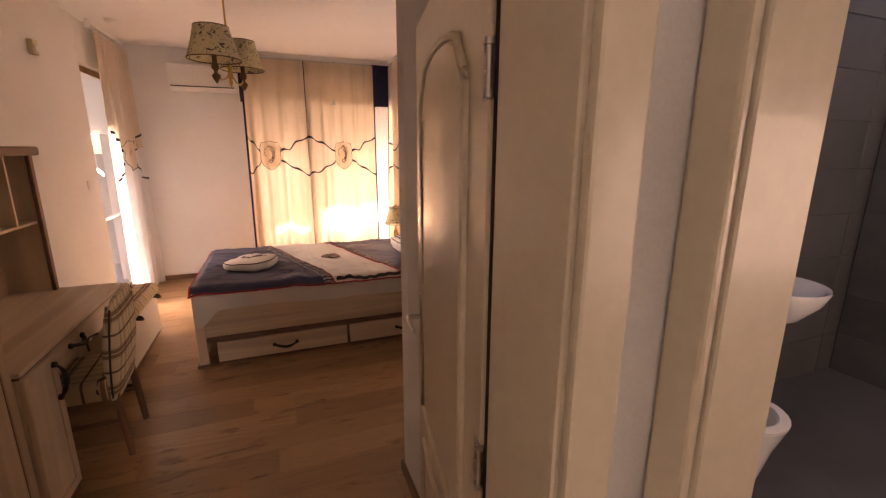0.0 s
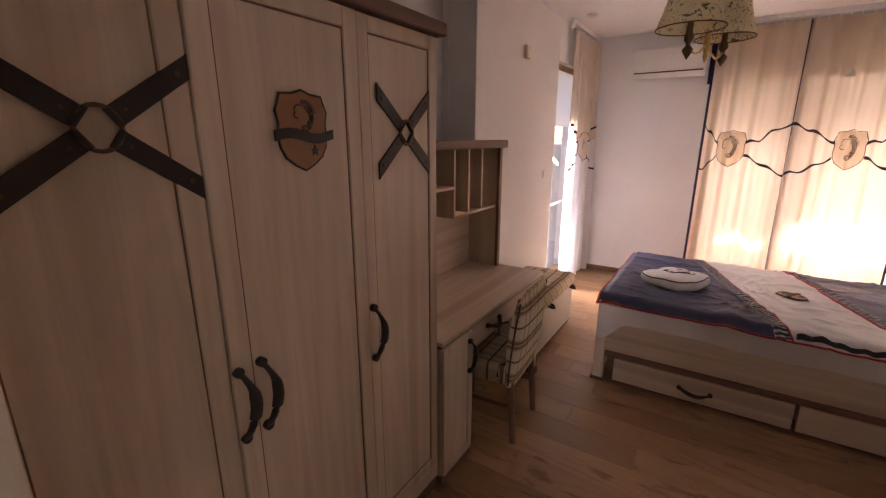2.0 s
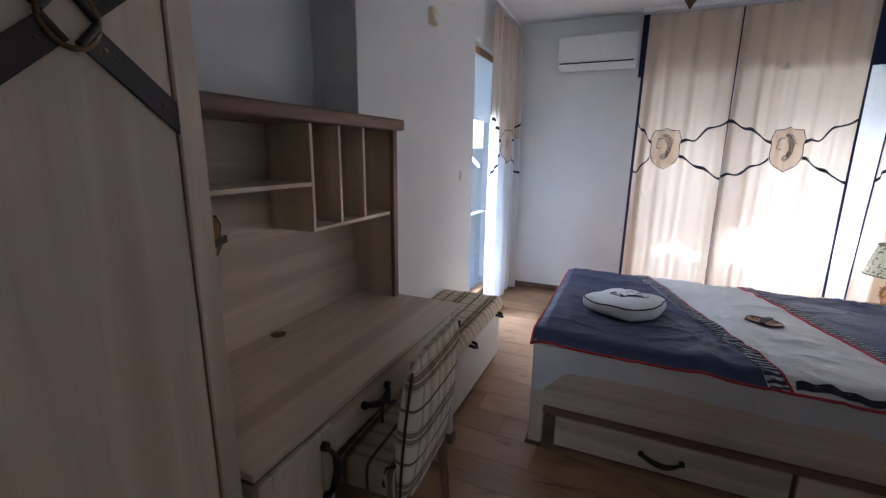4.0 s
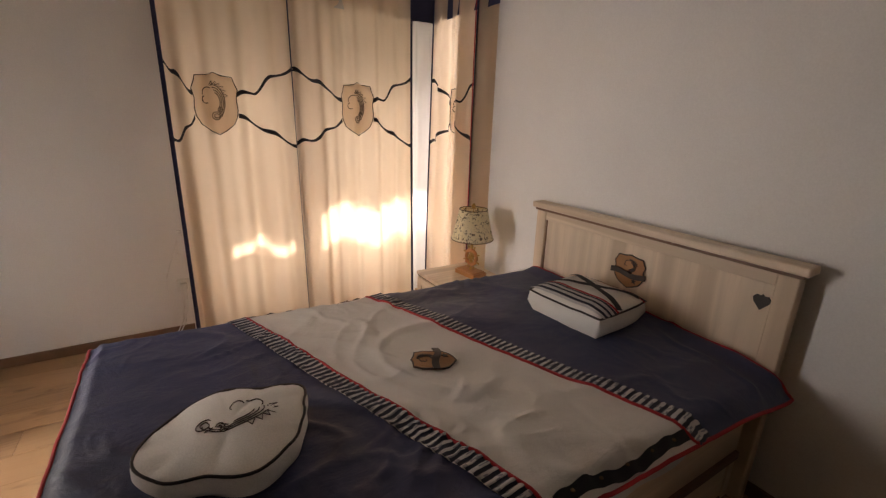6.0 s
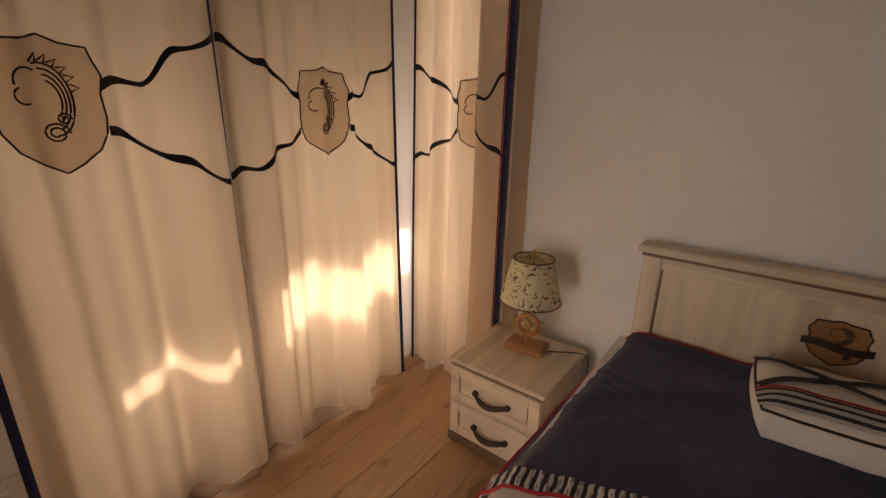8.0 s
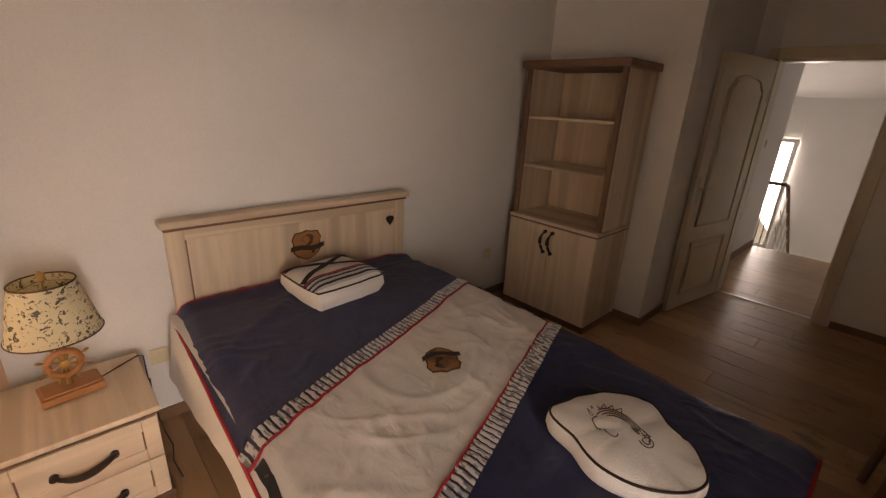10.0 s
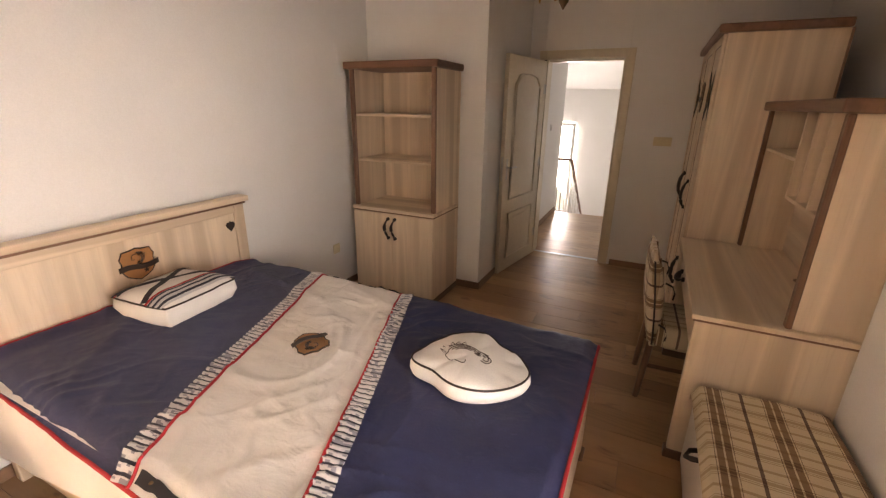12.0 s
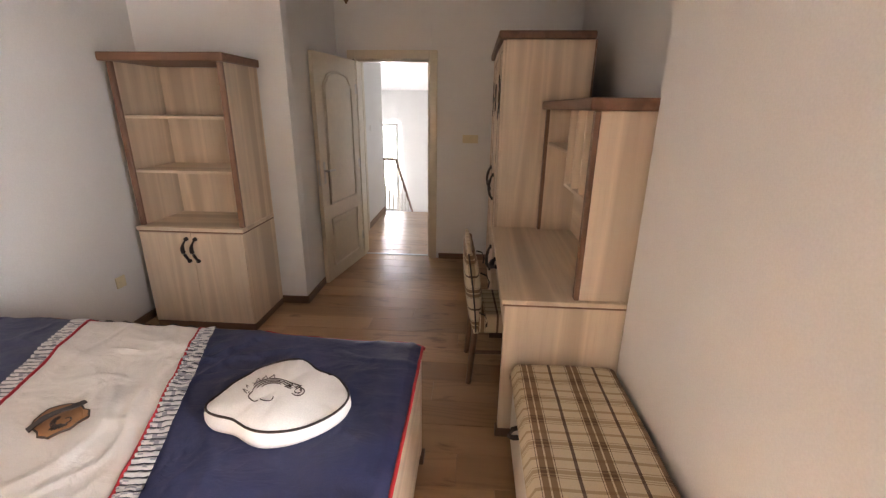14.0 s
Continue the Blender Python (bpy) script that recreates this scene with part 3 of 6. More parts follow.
# bedroom door leaf, standing open
def door_leaf():
    leaf = thing("door_1", "ivory panelled bedroom door standing open", "door", (DX1 - 0.004, YD + 0.004, 0), 0.0, kind="structure")
    leaf.matrix_basis = pose(DX1 + 0.004, YD + 0.036, 0, 0, 0, 80.5)
    L, H, TH = 0.80, 2.0, 0.04
    part("leaf", boxes((0, L, -TH, 0, 0.008, H), bev=0.003), IVORY, leaf)
    for side, y in ((1, 0.0), (-1, -TH)):
        def off(dd):
            return y + side * dd
        up = [(0.13, 0.73), (L - 0.13, 0.73), (L - 0.13, 1.70)] + [(L / 2 + (L / 2 - 0.13) * math.cos(radians(a)), 1.74 + 0.09 * math.sin(radians(a)) + (0.03 if 30 < a < 150 else 0)) for a in range(0, 181, 15)] + [(0.13, 1.70)]
        low = [(0.13, 0.14), (L - 0.13, 0.14), (L - 0.13, 0.59), (0.13, 0.59)]
        for k, ol in enumerate((up, low)):
            bm = bmesh.new()
            tube(bm, [(u, off(0.002), v) for u, v in ol], 0.011, 8, closed=True, flat=0.8)
            cx, cz = sum(u for u, v in ol) / len(ol), sum(v for u, v in ol) / len(ol)
            plate(bm, [((u - cx) * 0.88, (v - cz) * (0.93 if k == 0 else 0.78)) for u, v in ol], lambda u, v, q, cx=cx, cz=cz: (cx + u, off(q), cz + v), 0.006)
            part("moulding", bm, IVORY, leaf, smooth=40)
        h = bmesh.new()
        box(h, L - 0.075, L - 0.045, off(0.0), off(0.006), 0.93, 1.12, bev=0.004)
        tube(h, [(L - 0.06, off(0.0), 1.04), (L - 0.06, off(0.045), 1.04)], 0.009, 10)
        tube(h, [(L - 0.06, off(0.045), 1.04), (L - 0.10, off(0.05), 1.043), (L - 0.15, off(0.047), 1.04), (L - 0.18, off(0.04), 1.036)], [0.009, 0.0085, 0.008, 0.007], 10)
        lathe_pts = [(L - 0.06 + 0.012 * math.cos(q), off(0.004), 0.965 + 0.012 * math.sin(q)) for q in (math.pi * 2 * i / 12 for i in range(12))]
        tube(h, lathe_pts, 0.004, 6, closed=True)
        part("door_handle", h, STEEL, leaf, "satin steel lever handle with keyhole", smooth=40)
    part("lock_plate", boxes((L - 0.001, L + 0.002, -TH + 0.01, -0.01, 0.92, 1.14), bev=0.0008), STEEL, leaf)
    for z in (1.74, 1.03, 0.26):
        h = bmesh.new()
        tube(h, [(-0.008, 0.004, z - 0.034), (-0.008, 0.004, z + 0.034)], 0.006, 10)
        for dz in (-0.038, 0.038):
            tube(h, [(-0.008, 0.004, z + dz - 0.005), (-0.008, 0.004, z + dz + 0.005)], 0.009, 10)
        box(h, 0.0, 0.03, 0.0, 0.003, z - 0.045, z + 0.045, bev=0.001)
        box(h, -0.003, 0.0, -0.034, 0.0, z - 0.045, z + 0.045, bev=0.001)
        for dz in (-0.03, 0.0, 0.03):
            tube(h, [(0.018, 0.002, z + dz), (0.018, 0.005, z + dz)], 0.004, 8)
        part("hinge", h, STEEL, leaf, "plain steel hinge", smooth=40)
    return leaf


door_leaf()


# windows
def window(name, label, x0, x1, z0, z1, mullions, place, mat, turn=0.0):
    """A framed window in a wall along local x, its frame 0.07 deep at local y from 0.05 to 0.12."""
    w = thing(name, label, "window", place, turn, kind="structure")
    f = 0.06
    part("window_frame", boxes((x0, x0 + f, 0.05, 0.12, z0, z1), (x1 - f, x1, 0.05, 0.12, z0, z1), (x0 + f, x1 - f, 0.05, 0.12, z0, z0 + f), (x0 + f, x1 - f, 0.05, 0.12, z1 - f, z1), bev=0.004), mat, w)
    xs = [x0 + f] + list(mullions) + [x1 - f]
    for m in mullions:
        part("mullion", boxes((m - 0.095, m + 0.095, 0.045, 0.125, z0 + f, z1 - f), bev=0.004), mat, w)
    for i, (a, c) in enumerate(zip(xs, xs[1:])):
        a2, c2 = a + (0.095 if i else 0), c - (0.095 if i < len(xs) - 2 else 0)
        p = part("pane", boxes((a2, c2, 0.082, 0.088, z0 + f, z1 - f), bev=0), GLASS, w)
        p.visible_shadow = False
    return w


window("window_1", "tall wooden window hidden behind cream curtains", WX0, WX1, WZ0, WZ1, (0.42,), (0, YW, 0), PINE)
window("window_2", "narrow wooden corner window behind curtains", 0.0, CY1 - CY0, WZ0, WZ1, (), (XR, CY1, 0), PINE, -90)
bdoor = window("balcony_door", "glazed pine balcony door with a white blind", 0.0, BY1 - BY0, 0.05, BZ1, (), (XL, BY0, 0), PINE, 90)
part("threshold", boxes((0.0, BY1 - BY0, 0.0, T, 0.0, 0.05), bev=0.004), PINE, bdoor)
part("glazing_bar", boxes((0.06, BY1 - BY0 - 0.06, 0.075, 0.095, 0.9, 0.925), bev=0.002), PLASTIC, bdoor)
bl = bmesh.new()
box(bl, 0.06, BY1 - BY0 - 0.06, 0.052, 0.056, 1.77, BZ1 - 0.06, bev=0.001)
box(bl, 0.06, BY1 - BY0 - 0.06, 0.046, 0.06, 1.755, 1.775, bev=0.004)
part("roller_blind", bl, SHEER, bdoor, "white roller blind drawn part way")
window("window_stair", "narrow bright stairwell window", SX0, SX1, SZ0, SZ1, (), (0, -4.6, 0), PLASTIC, 0)

# outside: unseen balcony slabs and added sun blockers, ground to the horizon
balcony = thing("balcony", "unseen concrete slabs with blockers that shape the sun on the curtains", "balcony", kind="structure")
part("slab", boxes((-2.6, 3.2, YW + T, 8.6, -0.2, -0.02)), CONCRETE, balcony)
# Unseen pieces, sized to cut the sun into patches on the curtains.
part("parapet", boxes((-2.6, 3.2, 7.3, 7.42, -0.02, 1.535)), CONCRETE, balcony)
part("pier", boxes((-0.7, 0.09, 7.3, 7.42, 1.535, CZ)), CONCRETE, balcony)
# Overhead slab and step, also added: they set the patches' upper edges.
part("slab", boxes((-2.6, 3.2, YW + T, 8.68, CZ, CZ + 0.2)), CONCRETE, balcony)
part("beam", boxes((-2.6, 0.80, 8.48, 8.68, CZ - 0.195, CZ), bev=0.004), CONCRETE, balcony)
part("slab", boxes((-3.6, XL - T, 4.2, YW + T, -0.2, -0.02)), CONCRETE, balcony)
bm = bmesh.new()
grid(bm, 20, 20, lambda u, v: ((u - 0.5) * 4000, (v - 0.5) * 4000, -3.2))
solid("ground", bm, GROUND, "dry open ground far below the balcony", "ground", kind="structure")

# stairs side
rail = thing("stair_railing", "brown wooden handrail on thin metal balusters", "railing", (0, -1.6, 0))
tb = bmesh.new()
tube(tb, [(0.46, 0, 0.815), (0.29, 0, 0.815), (0.27, -0.06, 0.79), (0.26, -2.2, -0.75)], 0.022, 10)
part("handrail", tb, WAL_X, rail, smooth=40)
for i in range(9):
    s = i / 8
    if s < 0.3:
        x, y, zt, zb = 0.44 - 0.15 * s / 0.3, 0, 0.815, 0.0
    else:
        k = (s - 0.3) / 0.7
        x, y, zt = 0.27, -0.06 - 1.9 * k, 0.79 - 1.37 * k
        zb = zt - 0.85
    tb = bmesh.new()
    tube(tb, [(x, y, zb), (x, y, zt)], 0.008, 8)
    part("baluster", tb, STEEL, rail, smooth=40)
for dz in (0.3, 0.52):
    tb = bmesh.new()
    tube(tb, [(0.27, -0.06, 0.79 - dz), (0.26, -2.0, -0.61 - dz)], 0.006, 8)
    part("rod", tb, STEEL, rail, smooth=40)
stairs = thing("stairs", "light stone stairs going down", "stairs", kind="structure")
for i in range(9):
    part("tread", boxes((-1.13, 0.25, -1.9 - 0.28 * i, -1.6 - 0.28 * i, -0.18 * (i + 1) - 0.05, -0.18 * (i + 1)), bev=0.006), WALL, stairs)
solid("floor_landing", boxes((-1.25, 1.67, -4.7, -1.6, -2.75, -2.6)), STONE, "grey floor below the stairs", "floor", kind="structure")

# ---- shared fittings ----
def strap_handle(bm, place, length, sag=0.022):
    """A curved leather strap with a knob at each end; place(u, d): along the strap, off the face, and a sideways swing."""
    pts, rr = [], []
    for i in range(13):
        s = i / 12
        u = (s - 0.5) * length
        swing = 0.021 * math.sin(math.pi * s ** 1.3)
        pts.append(place(u, 0.008 + sag * math.sin(math.pi * s) ** 0.7, swing))
        rr.append(0.012 + 0.006 * math.sin(math.pi * min(1.0, s * 1.15)) - 0.003 * smoothstep(0.75, 0.9, s))
    tube(bm, pts, rr, 8, flat=0.6)
    for s in (-0.5, 0.5):
        tube(bm, [place(s * length, 0.0, 0), place(s * length, 0.015, 0)], 0.0135, 10)
    return bm


def leather_shield(parent, place, w=0.165, h=0.19):
    """A tan leather shield with dark rim, strap and star."""
    ol = shield_outline(w, h)
    sh = part("shield_badge", plate(bmesh.new(), ol, place, 0.006), TAN, parent, "tan leather shield with dark strap")
    bm = bmesh.new()
    tube(bm, [place(u, v, 0.005) for u, v in ol], 0.0035, 6, closed=True)
    part("rim", bm, LEATHER, sh, smooth=60)
    bm = bmesh.new()
    for line in scroll_lines(w * 0.6, h * 0.42):
        tube(bm, [place(u + 0.01, v + h * 0.17, 0.008) for u, v in line], 0.0016, 5)
    part("ornament", bm, LEATHER, sh, smooth=60)
    bm = bmesh.new()
    n = 18
    def band(s, t):
        u = (s - 0.5) * w * 1.16
        v = -0.06 * h + 0.035 * h * math.sin(s * 7.0) + (t - 0.5) * 0.026
        return place(u, v, 0.012 + 0.006 * math.sin(math.pi * s))
    grid(bm, n, 1, band)
    ext = bmesh.ops.extrude_face_region(bm, geom=list(bm.faces))
    q = Vector(place(0, 0, 0.004)) - Vector(place(0, 0, 0))
    bmesh.ops.translate(bm, verts=[g for g in ext["geom"] if isinstance(g, bmesh.types.BMVert)], vec=q)
    part("strap", bm, LEATHER, sh, smooth=50)
    star = [((0.016 if i % 2 == 0 else 0.007) * math.sin(math.pi * i / 5), (0.016 if i % 2 == 0 else 0.007) * math.cos(math.pi * i / 5)) for i in range(10)]
    part("star", plate(bmesh.new(), star, lambda u, v, d: place(u + w * 0.2, v - h * 0.25, 0.007 + d), 0.002), LEATHER, sh)
    return sh


def cross_straps(parent, place, w, h):
    """Two leather straps crossing at a metal ring, riveted at their ends."""
    st = None
    for sx in (-1, 1):
        for sz in (-1, 1):
            bm = bmesh.new()
            d = Vector((sx * w, sz * h, 0)).normalized()
            half = 0.0205
            s = Vector((-d.y, d.x, 0)) * half
            a = d * (half * abs(d.x / d.y) + 0.001)
            b = Vector((sx * w * 0.5, sz * h * 0.5, 0))
            ends = [p + d * ((b.x - p.x) / d.x) for p in (a - s, a + s)]     # cut upright along the panel's edge
            ol = [a - s, ends[0], ends[1], a + s]
            c = (a + b) / 2
            plate(bm, [((p - c).x, (p - c).y) for p in ol], lambda u, v, q, c=c: place(c.x + u, c.y + v, q), 0.005)
            piece = part("strap", bm, LEATHER, parent, "dark brown leather strap")
            bm = bmesh.new()
            e = b - d * 0.03
            tube(bm, [place(e.x, e.y, 0.004), place(e.x, e.y, 0.009), place(e.x, e.y, 0.0105)], [0.006, 0.0055, 0.003], 10)
            part("rivet", bm, BRONZE, piece, smooth=40)
            bm = bmesh.new()
            f = a + d * 0.03
            tube(bm, [place(f.x, f.y, 0.004), place(f.x, f.y, 0.008), place(f.x, f.y, 0.009)], [0.004, 0.0035, 0.002], 8)
            part("rivet", bm, BRONZE, piece, smooth=40)
            bm = bmesh.new()
            tube(bm, [place(*(a - s * 0.96 + d * 0.004).xy, 0.007), place(*(a + s * 0.96 + d * 0.004).xy, 0.007)], 0.0065, 8)
            part("loop", bm, LEATHER, piece, smooth=60)
    bm = bmesh.new()
    tube(bm, [place(0.037 * math.cos(q), 0.041 * math.sin(q), 0.008) for q in (2 * math.pi * i / 20 for i in range(20))], 0.0042, 8, closed=True)
    part("ring", bm, BRONZE, parent, "oval bronze ring", smooth=60)


def panel_front(bm, a0, a1, b0, b1, place, rail=0.06, thick=0.019, recess=0.006):
    """A framed door front: stiles, rails and a sunk panel, in a plane given by place(u, v, d)."""
    def slab(u0, u1, v0, v1, d0, d1, bev):
        p, q = place(u0, v0, d0), place(u1, v1, d1)
        box(bm, p[0], q[0], p[1], q[1], p[2], q[2], bev=bev)
    slab(a0, a0 + rail, b0, b1, 0, thick, 0.003)
    slab(a1 - rail, a1, b0, b1, 0, thick, 0.003)
    slab(a0 + rail, a1 - rail, b0, b0 + rail, 0, thick, 0.003)
    slab(a0 + rail, a1 - rail, b1 - rail, b1, 0, thick, 0.003)
    slab(a0 + rail, a1 - rail, b0 + rail, b1 - rail, 0, thick - recess, 0.0)
    return bm


def groove(parent, a0, a1, b0, b1, place, rail, d, sides="lrtb"):
    """Thin dark lines round a sunk panel."""
    g = 0.0055
    for side, q in (("l", (a0 + rail, a0 + rail + g, b0 + rail, b1 - rail)), ("r", (a1 - rail - g, a1 - rail, b0 + rail, b1 - rail)),
                    ("b", (a0 + rail + g, a1 - rail - g, b0 + rail, b0 + rail + g)), ("t", (a0 + rail + g, a1 - rail - g, b1 - rail - g, b1 - rail))):
        if side in sides:
            p, r = place(q[0], q[2], d - 0.001), place(q[1], q[3], d + 0.0015)
            part("inlay", boxes((p[0], r[0], p[1], r[1], p[2], r[2]), bev=0), INLAY, parent)


# ---- wardrobe ----
def wardrobe():
    X0, X1, Y0, Y1, H = -1.67, -1.109, 0.60, 1.965, 2.0
    w = thing("wardrobe", "tall light ash three-door wardrobe with walnut cornice", "wardrobe", (0, 0, 0))
    part("side_panel", boxes((X0, X1, Y1 - 0.02, Y1, 0, H)), ASH_Z, w)
    part("side_panel", boxes((X0, X1, Y0, Y0 + 0.02, 0, H)), ASH_Z, w)
    part("back_panel", boxes((X0 - 0.012, X0, Y0, Y1 + 0.004, 0.02, H)), WAL_Z, w, "walnut-edged back board")
    part("top_panel", boxes((X0, X1, Y0 + 0.02, Y1 - 0.02, H - 0.02, H)), ASH_Y, w)
    part("base_panel", boxes((X0, X1, Y0 + 0.02, Y1 - 0.02, 0.06, 0.08)), ASH_Y, w)
    part("cornice", boxes((X0, X1 + 0.05, Y0 - 0.01, Y1 + 0.03, H, H + 0.048), bev=0.012, seg=3), WAL_Y, w, "walnut cornice")
    part("plinth", boxes((X1 - 0.02, X1 + 0.01, Y0, Y1, 0, 0.07), bev=0.004), PLINTH, w)
    part("lower_front", boxes((X1, X1 + 0.018, Y0 + 0.003, Y1 - 0.003, 0.072, 0.146), bev=0.002), ASH_Y, w)
    place = lambda u, v, d: (X1 + 0.001 + d, u, v)
    splits = (0.605, 1.041, 1.54, 1.962)
    for i, (a, b) in enumerate(zip(splits, splits[1:])):
        proud = 0.005 if i == 1 else 0.0
        place = lambda u, v, d, proud=proud: (X1 + 0.001 + proud + d, u, v)
        dr = part("door", panel_front(bmesh.new(), a + 0.002, b - 0.002, 0.15, H - 0.004, place, rail=0.055 if i < 2 else 0.048), ASH_Z, w, "framed light ash door")
        groove(dr, a, b, 0.15, H - 0.004, place, 0.055 if i < 2 else 0.048, 0.0135)
        c = (0.866, 1.318, 1.768)[i]
        face = lambda u, v, d, c=c: (X1 + 0.0145 + d, c + u, 1.657 + v)
        if i == 1:
            leather_shield(dr, lambda u, v, d: (X1 + 0.0195 + d, 1.318 + u, 1.657 + v), 0.165, 0.205)
        else:
            cross_straps(dr, face, 0.29 if i == 2 else 0.35, 0.25)
        hy = (1.056, 1.121, 1.557)[i]
        hb = strap_handle(bmesh.new(), lambda u, d, s, hy=hy: (X1 + 0.02 + d, hy + s, 0.978 + u), 0.19, 0.03)
        part("handle", hb, LEATHER, dr, "dark leather strap handle", smooth=60)


wardrobe()


# ---- desk with hutch ----
def desk():
    X0, X1, Y0, Y1 = -1.64, -1.085, 1.975, 3.228
    d = thing("desk", "light ash writing desk with walnut edging", "desk")
    part("desktop", boxes((X0, X1 + 0.015, Y0, Y1 + 0.008, 0.738, 0.76), bev=0.004, seg=2), ASH_Y, d)
    part("edging", boxes((X0, X1 + 0.008, Y0, Y1 + 0.003, 0.727, 0.738), bev=0.002), WAL_Y, d)
    part("end_panel", boxes((X0, X1, Y1 - 0.035, Y1, 0.05, 0.727)), ASH_Z, d)
    part("end_panel", boxes((X0, X1, Y0, Y0 + 0.03, 0.05, 0.727)), ASH_Z, d)
    part("inner_panel", boxes((X0, X1, 2.225, 2.25, 0.05, 0.727)), ASH_Z, d)
    part("back_panel", boxes((X0, X0 + 0.016, 2.25, Y1 - 0.035, 0.25, 0.727)), ASH_Y, d)
    part("plinth", boxes((X0 + 0.01, X1 + 0.008, Y0, 2.25, 0, 0.05), bev=0.004), PLINTH, d)
    part("plinth", boxes((X0 + 0.01, X1 + 0.012, Y1 - 0.045, Y1 + 0.006, 0, 0.05), bev=0.004), PLINTH, d)
    place = lambda u, v, q: (X1 + 0.001 + q, u, v)
    dr = part("door", panel_front(bmesh.new(), Y0 + 0.004, 2.247, 0.055, 0.724, place, 0.045), ASH_Z, d)
    part("handle", strap_handle(bmesh.new(), lambda u, q, s: (X1 + 0.02 + q, 2.205 + s, 0.60 + u), 0.16, 0.024), LEATHER, dr, "dark leather strap handle", smooth=60)
    drw = part("drawer", boxes((X1 - 0.4, X1 - 0.02, 2.255, Y1 - 0.04, 0.60, 0.722), (X1 - 0.02, X1 - 0.002, 2.252, Y1 - 0.037, 0.595, 0.725)), ASH_Y, d)
    for hy in (2.50,):
        part("handle", strap_handle(bmesh.new(), lambda u, q, s, hy=hy: (X1 + q, hy + u, 0.67 - s), 0.14, 0.024), LEATHER, drw, "dark leather strap handle", smooth=60)
    bm = lathe(bmesh.new(), [(0.028, 0.76), (0.03, 0.7635), (0.026, 0.765), (0.0, 0.765)], -1.585, 2.58, 20)
    part("cable_grommet", bm, PLINTH, d, "brown cable grommet", smooth=40)

    h = thing("desk_hutch", "light ash desk hutch with open pigeonholes", "hutch", (0, 0, 0.76))
    hx, ZT = -1.415, 0.815
    part("side_panel", boxes((X0, hx, Y1 - 0.045, Y1 - 0.018, 0, ZT)), ASH_Z, h)
    part("side_panel", boxes((X0, hx, Y0 + 0.01, Y0 + 0.035, 0, ZT)), ASH_Z, h)
    part("post", boxes((hx, hx + 0.022, Y1 - 0.052, Y1 - 0.013, 0, ZT), bev=0.004), WAL_Z, h)
    part("post", boxes((hx, hx + 0.022, Y0 + 0.005, Y0 + 0.042, 0, ZT), bev=0.004), WAL_Z, h)
    part("back_panel", boxes((X0, X0 + 0.014, Y0 + 0.035, Y1 - 0.045, 0, ZT)), ASH_Y, h)
    part("cornice", boxes((X0, hx + 0.05, Y0 - 0.005, Y1 + 0.012, ZT, ZT + 0.05), bev=0.012, seg=3), WAL_Y, h, "walnut cornice")
    part("shelf", boxes((X0 + 0.014, hx - 0.005, Y0 + 0.035, 2.64, 0.592, 0.608)), ASH_Y, h)
    part("shelf", boxes((X0 + 0.014, hx - 0.005, 2.64, Y1 - 0.045, 0.42, 0.436)), ASH_Y, h)
    for y in (2.640, 2.805, 2.972):
        part("divider", boxes((X0 + 0.014, hx - 0.003, y - 0.008, y + 0.008, 0.436 if y > 2.7 else 0.42, ZT)), ASH_Z, h)
    leather_shield(h, lambda u, v, q: (X0 + 0.014 + q, 2.318 + u, 1.187 - 0.76 + v), 0.16, 0.17)


desk()


